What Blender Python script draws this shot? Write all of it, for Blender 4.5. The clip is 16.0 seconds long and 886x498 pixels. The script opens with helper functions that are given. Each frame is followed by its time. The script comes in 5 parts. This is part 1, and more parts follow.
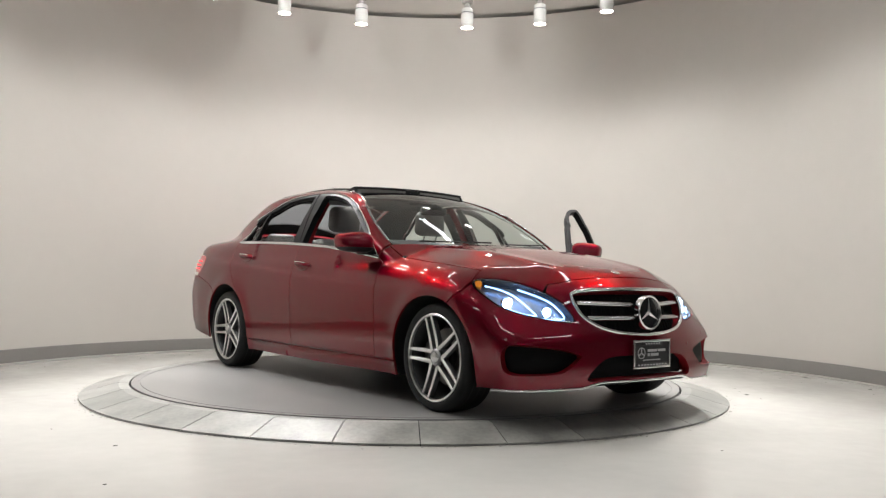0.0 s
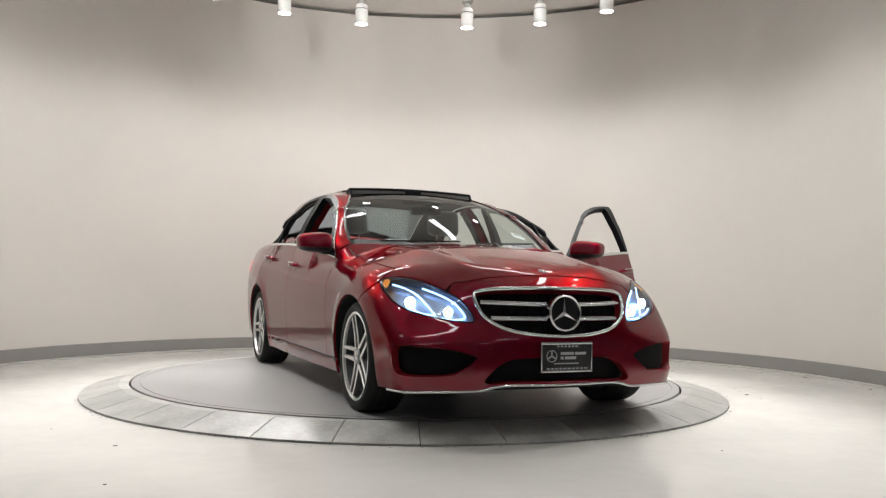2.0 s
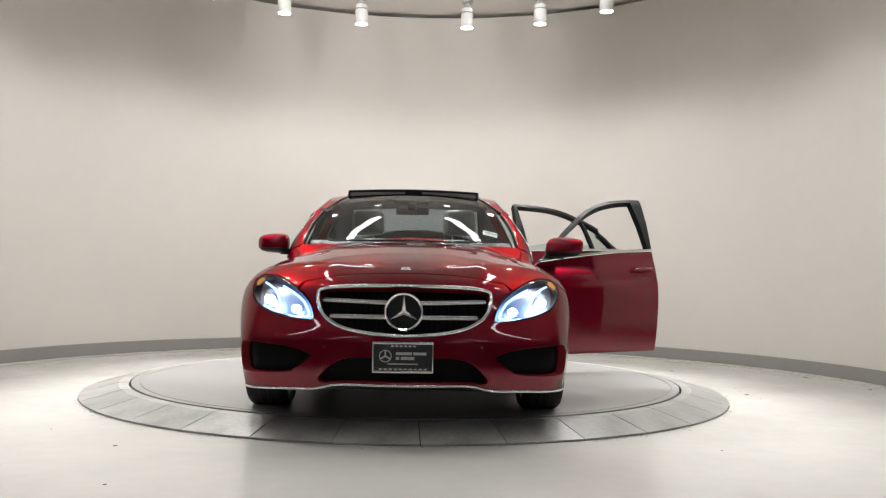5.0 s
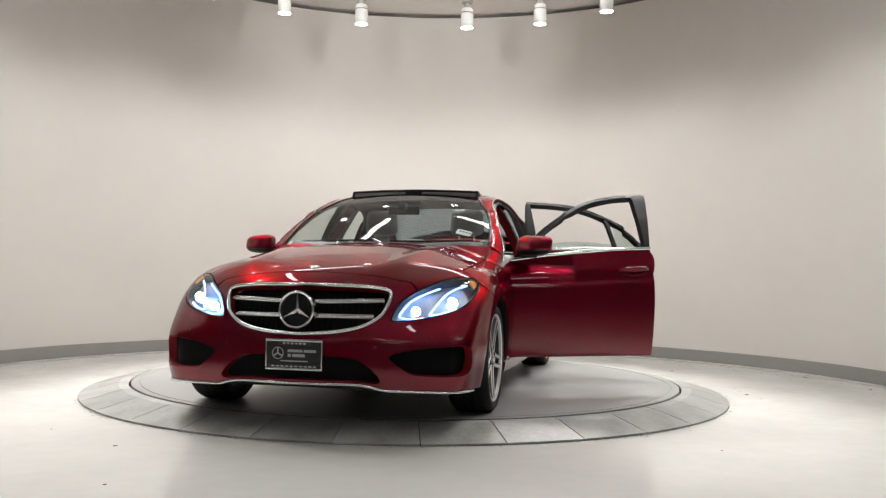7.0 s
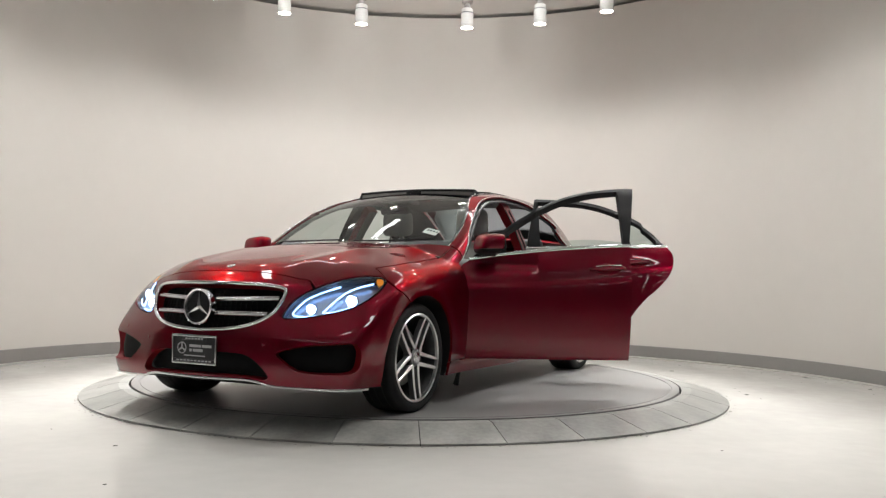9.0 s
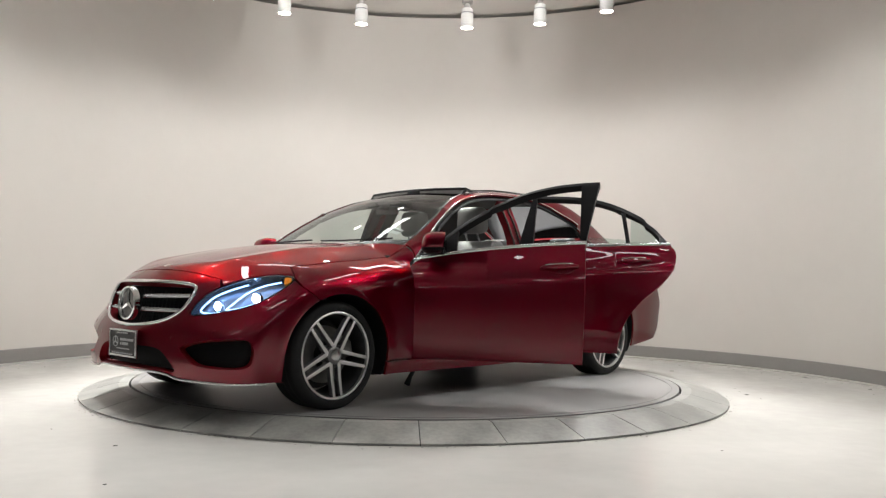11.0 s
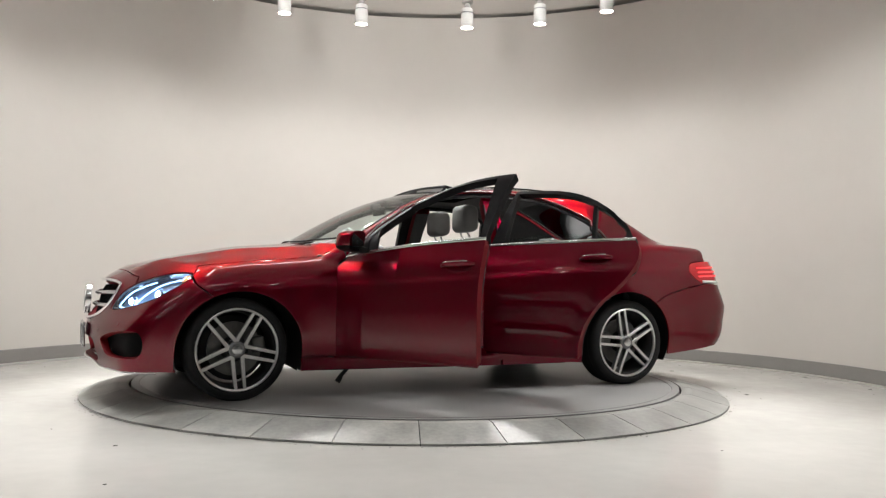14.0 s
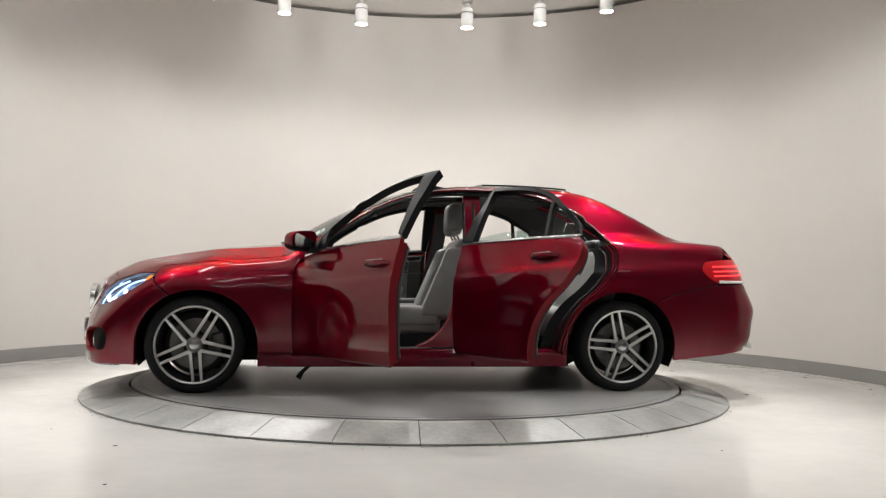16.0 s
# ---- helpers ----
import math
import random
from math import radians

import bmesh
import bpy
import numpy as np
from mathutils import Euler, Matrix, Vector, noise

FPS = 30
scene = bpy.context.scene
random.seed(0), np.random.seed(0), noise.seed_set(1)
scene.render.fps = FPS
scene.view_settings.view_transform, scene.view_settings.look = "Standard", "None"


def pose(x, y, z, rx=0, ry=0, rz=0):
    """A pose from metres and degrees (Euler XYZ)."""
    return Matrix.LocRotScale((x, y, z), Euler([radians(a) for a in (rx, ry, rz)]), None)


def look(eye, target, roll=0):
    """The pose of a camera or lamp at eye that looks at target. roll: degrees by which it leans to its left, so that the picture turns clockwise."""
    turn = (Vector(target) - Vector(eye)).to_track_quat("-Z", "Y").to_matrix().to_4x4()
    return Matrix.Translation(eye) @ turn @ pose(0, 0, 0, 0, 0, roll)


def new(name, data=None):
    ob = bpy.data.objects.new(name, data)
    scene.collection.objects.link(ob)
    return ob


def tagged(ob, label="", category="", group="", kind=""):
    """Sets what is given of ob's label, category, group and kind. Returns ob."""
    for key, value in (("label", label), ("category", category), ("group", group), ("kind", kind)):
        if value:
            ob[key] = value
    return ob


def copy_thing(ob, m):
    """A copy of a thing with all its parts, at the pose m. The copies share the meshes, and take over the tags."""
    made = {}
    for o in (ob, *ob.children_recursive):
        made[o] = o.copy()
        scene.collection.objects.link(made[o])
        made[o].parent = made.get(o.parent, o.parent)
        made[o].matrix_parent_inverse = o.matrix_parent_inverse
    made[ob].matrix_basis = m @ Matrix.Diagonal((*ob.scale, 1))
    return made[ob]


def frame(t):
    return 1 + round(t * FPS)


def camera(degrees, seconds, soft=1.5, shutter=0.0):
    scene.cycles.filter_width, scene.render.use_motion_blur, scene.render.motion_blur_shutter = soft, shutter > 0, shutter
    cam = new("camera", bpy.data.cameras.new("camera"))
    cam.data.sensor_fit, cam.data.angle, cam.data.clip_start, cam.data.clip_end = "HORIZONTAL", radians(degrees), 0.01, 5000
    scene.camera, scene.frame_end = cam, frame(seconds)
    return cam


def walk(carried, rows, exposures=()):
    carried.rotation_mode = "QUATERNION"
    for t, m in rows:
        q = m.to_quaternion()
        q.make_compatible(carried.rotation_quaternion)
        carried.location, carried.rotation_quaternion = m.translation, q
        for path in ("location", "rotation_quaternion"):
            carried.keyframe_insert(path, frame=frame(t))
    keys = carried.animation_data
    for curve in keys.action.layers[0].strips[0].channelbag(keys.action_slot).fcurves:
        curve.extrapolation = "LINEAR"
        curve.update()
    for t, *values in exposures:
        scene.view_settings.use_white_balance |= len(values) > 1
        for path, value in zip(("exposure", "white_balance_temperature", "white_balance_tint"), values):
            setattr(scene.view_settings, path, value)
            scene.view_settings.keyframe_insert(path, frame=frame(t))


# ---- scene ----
cam = camera(53.98, 16.0, soft=1.3)
EYE = Vector((0.0, -6.716, 0.848))
AIM = EYE + Vector((0.03684, 0.99880, 0.03216))
walk(cam, [(0.0, look(EYE, AIM, 0.99)), (16.0, look(EYE, AIM, 0.99))])
scene.view_settings.exposure = 0.0

ZD = 0.08                    # top of the turntable disc above the floor
WALL_R, WALL_C = 3.89, Vector((0.05, -0.32))
CEIL = 3.98

# ---- world and light ----
world = bpy.data.worlds.new("world")
scene.world = world
world.use_nodes = True
world.node_tree.nodes["Background"].inputs[0].default_value = (0.9, 0.95, 1.0, 1)
world.node_tree.nodes["Background"].inputs[1].default_value = 0.02


def spot(name, at, aim, power, size, blend=0.6, colour=(1.0, 0.98, 0.96), radius=0.05):
    data = bpy.data.lights.new(name, "SPOT")
    data.energy, data.spot_size, data.spot_blend, data.color, data.shadow_soft_size = power, radians(size), blend, colour, radius
    ob = new(name, data)
    ob.matrix_world = look(at, aim)
    return ob


WALL_W, TABLE_W, SIDE_W, WALL_FILL_W, FLOOR_W, FRONT_W = 80, 245, 205, 340, 160, 10


# ---- materials ----
def mat(name, colour=(0.5, 0.5, 0.5), rough=0.5, metal=0.0, coat=0.0, vary=0.0, scale=6.0, bump=0.0, bump_scale=60.0,
        spec=0.5, emit=None, strength=0.0, rough_vary=0.0):
    m = bpy.data.materials.new(name)
    m.use_nodes = True
    nt = m.node_tree
    b = nt.nodes["Principled BSDF"]
    b.inputs["Base Color"].default_value = (*colour, 1)
    b.inputs["Roughness"].default_value = rough
    b.inputs["Metallic"].default_value = metal
    b.inputs["Coat Weight"].default_value = coat
    b.inputs["Coat Roughness"].default_value = 0.03
    b.inputs["Specular IOR Level"].default_value = spec
    if emit:
        b.inputs["Emission Color"].default_value = (*emit, 1)
        b.inputs["Emission Strength"].default_value = strength
    if vary or bump or rough_vary:
        tc = nt.nodes.new("ShaderNodeTexCoord")
    if vary or rough_vary:
        n1 = nt.nodes.new("ShaderNodeTexNoise")
        n1.inputs["Scale"].default_value, n1.inputs["Detail"].default_value = scale, 8
        n2 = nt.nodes.new("ShaderNodeTexNoise")
        n2.inputs["Scale"].default_value, n2.inputs["Detail"].default_value = scale * 9, 4
        nt.links.new(tc.outputs["Object"], n1.inputs["Vector"])
        nt.links.new(tc.outputs["Object"], n2.inputs["Vector"])
        mx = nt.nodes.new("ShaderNodeMath")
        mx.operation = "MULTIPLY_ADD"
        mx.inputs[1].default_value = 0.35
        nt.links.new(n2.outputs["Fac"], mx.inputs[0])
        nt.links.new(n1.outputs["Fac"], mx.inputs[2])
        mr = nt.nodes.new("ShaderNodeMapRange")
        mr.inputs["From Min"].default_value, mr.inputs["From Max"].default_value = 0.4, 0.95
        nt.links.new(mx.outputs[0], mr.inputs["Value"])
    if vary:
        mix = nt.nodes.new("ShaderNodeMix")
        mix.data_type = "RGBA"
        mix.inputs["A"].default_value = (*[c * (1 - vary) for c in colour], 1)
        mix.inputs["B"].default_value = (*[min(1, c * (1 + vary)) for c in colour], 1)
        nt.links.new(mr.outputs[0], mix.inputs["Factor"])
        nt.links.new(mix.outputs["Result"], b.inputs["Base Color"])
    if rough_vary:
        rr = nt.nodes.new("ShaderNodeMapRange")
        rr.inputs["To Min"].default_value, rr.inputs["To Max"].default_value = rough - rough_vary, rough + rough_vary
        nt.links.new(mr.outputs[0], rr.inputs["Value"])
        nt.links.new(rr.outputs[0], b.inputs["Roughness"])
    if bump:
        nb = nt.nodes.new("ShaderNodeTexNoise")
        nb.inputs["Scale"].default_value, nb.inputs["Detail"].default_value = bump_scale, 4
        bp = nt.nodes.new("ShaderNodeBump")
        bp.inputs["Strength"].default_value, bp.inputs["Distance"].default_value = bump, 0.01
        nt.links.new(tc.outputs["Object"], nb.inputs["Vector"])
        nt.links.new(nb.outputs["Fac"], bp.inputs["Height"])
        nt.links.new(bp.outputs["Normal"], b.inputs["Normal"])
    return m


M_wall = mat("wall paint", (0.655, 0.63, 0.592), 0.75, vary=0.03, scale=0.8, bump=0.05, bump_scale=90)
M_floor = mat("floor epoxy", (0.66, 0.65, 0.615), 0.16, vary=0.05, scale=1.1, rough_vary=0.05)
M_ceil = mat("ceiling paint", (0.72, 0.70, 0.67), 0.85, vary=0.03, scale=1.0)
M_base = mat("baseboard vinyl", (0.27, 0.262, 0.252), 0.5, vary=0.06, scale=3.0)
M_strip = mat("floor joint", (0.45, 0.44, 0.42), 0.5, vary=0.1, scale=5.0)
M_disc = mat("turntable paint", (0.27, 0.268, 0.264), 0.33, vary=0.14, scale=1.6, bump=0.02, bump_scale=30, rough_vary=0.03)
M_ring = mat("ramp plate", (0.34, 0.342, 0.322), 0.42, vary=0.38, scale=4.5, bump=0.10, bump_scale=26, rough_vary=0.10)
nt = M_ring.node_tree
info, hue, rng = [nt.nodes.new(k) for k in ("ShaderNodeObjectInfo", "ShaderNodeHueSaturation", "ShaderNodeMapRange")]
rng.inputs["To Min"].default_value, rng.inputs["To Max"].default_value = 0.78, 1.18
nt.links.new(info.outputs["Random"], rng.inputs["Value"])
nt.links.new(rng.outputs[0], hue.inputs["Value"])
nt.links.new(nt.nodes["Mix"].outputs["Result"], hue.inputs["Color"])
nt.links.new(hue.outputs[0], nt.nodes["Principled BSDF"].inputs["Base Color"])
# flat black standing in for the shade inside gaps, slots and holes
M_dark = mat("gap shade black", (0.015, 0.015, 0.015), 0.7)
M_white = mat("lamp housing", (0.75, 0.74, 0.71), 0.4, vary=0.03, scale=8)
M_grey = mat("lamp joint", (0.42, 0.41, 0.39), 0.45, vary=0.05, scale=9)
M_lens = mat("lamp lens", (1, 1, 1), 0.4, emit=(1.0, 0.95, 0.88), strength=45.0)
M_panel = mat("ceiling panel lens", (1, 1, 1), 0.5, emit=(0.95, 0.98, 1.0), strength=14.0)
# glow of unseen panels, added as soft fill from the camera's side
M_fill_panel = mat("showroom fill panel lens", (1, 1, 1), 0.5, emit=(0.95, 0.98, 1.0), strength=12.0)
# mid-dark grey chosen so that the car's sides reflect a dim room
M_unseen_wall = mat("unseen wall grey", (0.30, 0.295, 0.285), 0.8, vary=0.05, scale=0.6)
M_speck = mat("dirt", (0.05, 0.045, 0.04), 0.9)


# ---- building helpers ----
def mesh_ob(name, verts, faces, material, parent=None, smooth=True, label="", sharp=40):
    me = bpy.data.meshes.new(name)
    me.from_pydata([tuple(v) for v in verts], [], faces)
    me.validate()
    if smooth:
        me.shade_smooth()
        if sharp:
            me.set_sharp_from_angle(angle=radians(sharp))
    ob = new(name, me)
    if material:
        me.materials.append(material)
    if parent:
        ob.parent = parent
    if label:
        tagged(ob, label)
    return ob


def part(name, bm, material, parent=None, label="", smooth=True, sharp=35):
    me = bpy.data.meshes.new(name)
    bmesh.ops.recalc_face_normals(bm, faces=bm.faces)
    bm.to_mesh(me)
    bm.free()
    if smooth:
        me.shade_smooth()
        me.set_sharp_from_angle(angle=radians(sharp))
    ob = new(name, me)
    if material:
        me.materials.append(material)
    if parent:
        ob.parent = parent
    if label:
        tagged(ob, label)
    return ob


def revolve(profile, seg=48, a0=0.0, a1=2 * math.pi, axis="z"):
    """A bmesh of the profile, pairs of radius and height, turned about an axis."""
    bm = bmesh.new()
    full = abs(a1 - a0 - 2 * math.pi) < 1e-6
    n = seg if full else seg + 1
    rings = []
    for i in range(n):
        a = a0 + (a1 - a0) * i / seg
        row = []
        for r, h in profile:
            p = (r * math.cos(a), r * math.sin(a), h)
            row.append(bm.verts.new(p if axis == "z" else (p[0], p[2], p[1])))
        rings.append(row)
    for i in range(seg):
        a, b = rings[i], rings[(i + 1) % n]
        for j in range(len(profile) - 1):
            bm.faces.new((a[j], b[j], b[j + 1], a[j + 1]))
    bmesh.ops.remove_doubles(bm, verts=bm.verts, dist=1e-6)
    return bm


def box(bm, lo, hi, bevel=0.0, segs=2, m=None):
    r = bmesh.ops.create_cube(bm, size=1)
    vs = r["verts"]
    for v in vs:
        v.co = [lo[k] + (v.co[k] + 0.5) * (hi[k] - lo[k]) for k in range(3)]
    if bevel:
        es = list({e for v in vs for e in v.link_edges})
        g = bmesh.ops.bevel(bm, geom=es, offset=bevel, segments=segs, affect="EDGES", profile=0.5)
        vs = list({v for f in g["faces"] for v in f.verts} | {v for v in vs if v.is_valid})
    if m is not None:
        for v in vs:
            v.co = m @ v.co
    return bm


def tube(bm, pts, r, seg=8, closed=False):
    """A round rod through the points."""
    pts = [Vector(p) for p in pts]
    rows = []
    n = len(pts)
    for i, p in enumerate(pts):
        t = (pts[(i + 1) % n] - pts[i - 1]) if closed else (pts[min(i + 1, n - 1)] - pts[max(i - 1, 0)])
        t.normalize()
        u = t.cross(Vector((0, 0, 1)) if abs(t.z) < 0.9 else Vector((1, 0, 0))).normalized()
        w = t.cross(u)
        rr = r[i] if isinstance(r, (list, tuple)) else r
        rows.append([bm.verts.new(p + rr * (math.cos(2 * math.pi * k / seg) * u + math.sin(2 * math.pi * k / seg) * w)) for k in range(seg)])
    for i in range(n if closed else n - 1):
        a, b = rows[i], rows[(i + 1) % n]
        for k in range(seg):
            bm.faces.new((a[k], a[(k + 1) % seg], b[(k + 1) % seg], b[k]))
    if not closed:
        bm.faces.new(rows[0][::-1])
        bm.faces.new(rows[-1])
    return bm


# ---- the room ----
def flat_box(name, lo, hi, material, label, category):
    ob = part(name, box(bmesh.new(), lo, hi), material, smooth=False)
    return tagged(ob, label, category, kind="structure")


A0, A1 = radians(-14), radians(194)          # the curved wall's two ends
flat_box("floor", (-7, -12, -0.2), (7, 5, 0), M_floor, "pale glossy epoxy showroom floor with faint scuffs", "floor")
flat_box("ceiling", (-7, -12, CEIL), (7, 5, CEIL + 0.2), M_ceil, "flat white painted showroom ceiling", "ceiling")


def arc_wall(name, prof, material, label, category, seg=96):
    bm = revolve(prof + [prof[0]], seg, A0, A1)
    bmesh.ops.holes_fill(bm, edges=[e for e in bm.edges if e.is_boundary])
    ob = part(name, bm, material)
    ob.location = (*WALL_C, 0)
    return tagged(ob, label, category, kind="structure")


arc_wall("wall_curved", [(WALL_R, 0), (WALL_R, CEIL - 0.05), (WALL_R + 0.17, CEIL - 0.05), (WALL_R + 0.17, CEIL), (WALL_R + 0.3, CEIL), (WALL_R + 0.3, 0)],
         M_wall, "smooth curved wall painted warm off-white", "wall")
arc_wall("baseboard", [(WALL_R - 0.012, 0.022), (WALL_R - 0.012, 0.134), (WALL_R - 0.007, 0.140), (WALL_R + 0.004, 0.140), (WALL_R + 0.004, 0.022)],
         M_base, "grey vinyl baseboard along the curved wall", "baseboard")
arc_wall("trim", [(WALL_R - 0.03, -0.002), (WALL_R - 0.028, 0.012), (WALL_R - 0.008, 0.022), (WALL_R + 0.004, 0.022), (WALL_R + 0.004, -0.002)],
         M_strip, "pale sealant strip along the baseboard's foot", "trim")
e0 = WALL_C + WALL_R * Vector((math.cos(A0), math.sin(A0)))
e1 = WALL_C + WALL_R * Vector((math.cos(A1), math.sin(A1)))
flat_box("wall_east_return", (e0.x, e0.y - 0.2, 0), (7, e0.y, CEIL), M_wall, "plain off-white wall beside the alcove", "wall")
flat_box("wall_west_return", (-7, e1.y - 0.2, 0), (e1.x, e1.y, CEIL), M_wall, "plain off-white wall beside the alcove", "wall")
# unseen walls added behind the camera to darken reflections
flat_box("wall_east", (7, -12, 0), (7.2, 0, CEIL), M_unseen_wall, "plain grey wall added out of view for dark reflections", "wall")
flat_box("wall_west", (-7.2, -12, 0), (-7, 0, CEIL), M_unseen_wall, "plain grey wall added out of view for dark reflections", "wall")
flat_box("wall_south", (-7, -12.2, 0), (7, -12, CEIL), M_unseen_wall, "plain grey wall added out of view for dark reflections", "wall")


# ---- ceiling lights ----
LAMP_R, LAMP_C = 2.55, Vector((0.0, -0.65))
UP = 0.105


def spot_lamp():
    """A ceiling spotlight: canopy, stem, joint, vented can and lens; its foot is at the ceiling."""
    ob = new("ceiling_spotlight")
    tagged(ob, "white cylindrical ceiling spotlight on a short stem, lit", "spotlight", "spotlights round the turntable")

    def turned(name, prof, seg, m, parent, label="", drop=UP):
        return part(name, revolve([(r, h + (drop if h < -0.05 else 0)) for r, h in prof], seg), m, parent, label)
    turned("canopy", [(0, 0), (0.055, 0), (0.055, -0.03), (0.05, -0.04), (0, -0.04)], 24, M_white, ob)
    turned("stem", [(0, -0.04), (0.016, -0.04), (0.016, -0.46), (0, -0.46)], 12, M_white, ob)
    turned("driver_box", [(0, -0.38), (0.052, -0.38), (0.056, -0.385), (0.056, -0.48), (0.05, -0.487), (0, -0.487)], 24, M_grey, ob)
    turned("joint", [(0, -0.487), (0.022, -0.487), (0.03, -0.505), (0.03, -0.535), (0.022, -0.55), (0, -0.55)], 16, M_grey, ob)
    head = turned("can", [(0, -0.54), (0.050, -0.54), (0.058, -0.548), (0.058, -0.578), (0.053, -0.58), (0.053, -0.588), (0.060, -0.59),
                          (0.062, -0.60), (0.062, -0.735), (0.058, -0.735), (0.056, -0.70), (0, -0.70)], 32, M_white, ob)
    for k in range(20):
        a = 2 * math.pi * k / 20
        part("vent_slot", box(bmesh.new(), (-0.006, 0.0535, UP - 0.5875), (0.006, 0.0555, UP - 0.5805), m=Matrix.Rotation(a, 4, "Z")), M_dark, head, smooth=False)
    turned("lens", [(0, -0.728), (0.0555, -0.728), (0.0555, -0.732), (0, -0.733)], 32, M_lens, head, "glowing white lens")
    return ob


lamp0 = spot_lamp()
lamp_at = [Vector(q) for q in ((-1.84, 1.20), (-1.255, 1.61), (-0.535, 1.90), (0.522, 1.93), (1.228, 1.73), (1.785, 1.27))]
lamp_at += [LAMP_C + LAMP_R * Vector((math.cos(radians(a)), math.sin(radians(a)))) for a in (20, 356, 332, 300, 240, 208, 184, 160)]
for k, q in enumerate(lamp_at):
    at = Vector((q.x, q.y, CEIL))
    if k == 0:
        lamp0.matrix_basis = Matrix.Translation(at)
    else:
        copy_thing(lamp0, Matrix.Translation(at))
    lens = at + Vector((0, 0, UP - 0.745))
    out = Vector((q.x, q.y + 0.3, 0)).normalized()
    if q.y > -0.9:
        spot("wall_spot", lens, lens + out * 0.45 + Vector((0, 0, -1.0)), WALL_W, 118, 0.9)
    else:
        spot("floor_spot", lens, lens + out * 0.8 + Vector((0, 0, -1.6)), FLOOR_W, 92, 0.9)
        spot("front_spot", lens, Vector((0.35 * q.x, -1.7, 0.1)), FRONT_W, 62, 0.8)
    if q.y > 0.5:
        spot("table_spot", lens, lens - out * 0.75 + Vector((0, 0, -1.6)), TABLE_W, 85, 0.7)
    elif q.y > -1.0:
        spot("side_spot", lens, Vector((0.45 * q.x, -1.15, 0.1)), SIDE_W, 74, 0.8)
# two added fill spots, at front ring lamps, brighten the upper back wall
for k in (9, 10):
    q = lamp_at[k]
    spot("wall_fill_spot", Vector((q.x, q.y, CEIL + UP - 0.745)), Vector((-0.15, WALL_C.y + WALL_R, 3.42)), WALL_FILL_W, 44, 1.0, radius=0.35)


def ceiling_panel(lens):
    ob = new("ceiling_light")
    tagged(ob, "flat rectangular white ceiling light panel, lit, out of view", "ceiling light", "light panels on the ceiling")
    for lo, hi in (((-0.72, -0.085, -0.03), (0.72, -0.07, 0)), ((-0.72, 0.07, -0.03), (0.72, 0.085, 0)), ((-0.72, -0.07, -0.03), (-0.705, 0.07, 0)), ((0.705, -0.07, -0.03), (0.72, 0.07, 0))):
        part("frame_side", box(bmesh.new(), lo, hi, 0.003, 1), M_white, ob)
    part("diffuser", box(bmesh.new(), (-0.705, -0.07, -0.022), (0.705, 0.07, -0.004)), lens, ob, "glowing white diffuser", smooth=False)
    return ob


# the second set is made up: unseen rows of panels for fill light
for lens_mat, places in ((M_panel, [(-1.15, 1.05, 37), (1.15, 1.05, -37), (-1.9, -0.5, 90), (1.9, -0.5, 90)]),
                         (M_fill_panel, [(x, y, 0) for y in (-4.5, -8.0, -11.2) for x in (-3.6, 0.0, 3.6)])):
    panel0 = ceiling_panel(lens_mat)
    for k, (x, y, a) in enumerate(places):
        m = pose(x, y, CEIL, 0, 0, a)
        if k == 0:
            panel0.matrix_basis = m
        else:
            copy_thing(panel0, m)


# ---- the turntable ----
DISC_R, RING_R = 2.02, 2.341
N_TILE = 33
turntable = new("turntable")
tagged(turntable, "grey painted round vehicle turntable disc with a ridged rim", "turntable")
part("disc", revolve([(0, ZD), (DISC_R - 0.075, ZD), (DISC_R - 0.072, ZD - 0.004), (DISC_R - 0.066, ZD - 0.004), (DISC_R - 0.063, ZD), (DISC_R - 0.012, ZD), (DISC_R - 0.010, ZD - 0.03), (0, ZD - 0.03)], 160), M_disc, turntable)
# black sheet laid under the disc as the shade of its gap
part("pit", revolve([(0, 0.012), (DISC_R + 0.01, 0.012), (DISC_R + 0.01, 0.002), (0, 0.002)], 96), M_dark, turntable, "black sheet for the shade in the gap under the disc")

ramp = new("turntable_ramp")
tagged(ramp, "ring of worn grey ramp plates round the turntable", "ramp", kind="structure")
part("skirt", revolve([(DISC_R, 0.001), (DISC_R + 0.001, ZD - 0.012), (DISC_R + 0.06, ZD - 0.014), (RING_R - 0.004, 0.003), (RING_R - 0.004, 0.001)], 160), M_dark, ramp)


def ramp_plate():
    w = math.pi / N_TILE - 0.0013
    prof = [(DISC_R + 0.004, ZD - 0.004, ), (DISC_R + 0.07, ZD - 0.005), (RING_R, 0.012)]
    low = [(RING_R, 0.003), (DISC_R + 0.07, ZD - 0.02), (DISC_R + 0.004, ZD - 0.02)]
    bm = bmesh.new()
    cols = []
    for s in np.linspace(-1, 1, 7):
        cols.append([bm.verts.new((r * math.cos(w * s), r * math.sin(w * s), z)) for r, z in prof + low])
    for a, b in zip(cols, cols[1:]):
        for j in range(6):
            bm.faces.new((a[j], b[j], b[(j + 1) % 6], a[(j + 1) % 6]))
    bm.faces.new(cols[0])
    bm.faces.new(cols[-1][::-1])
    return bm


plate0 = part("plate", ramp_plate(), M_ring, ramp, smooth=False)
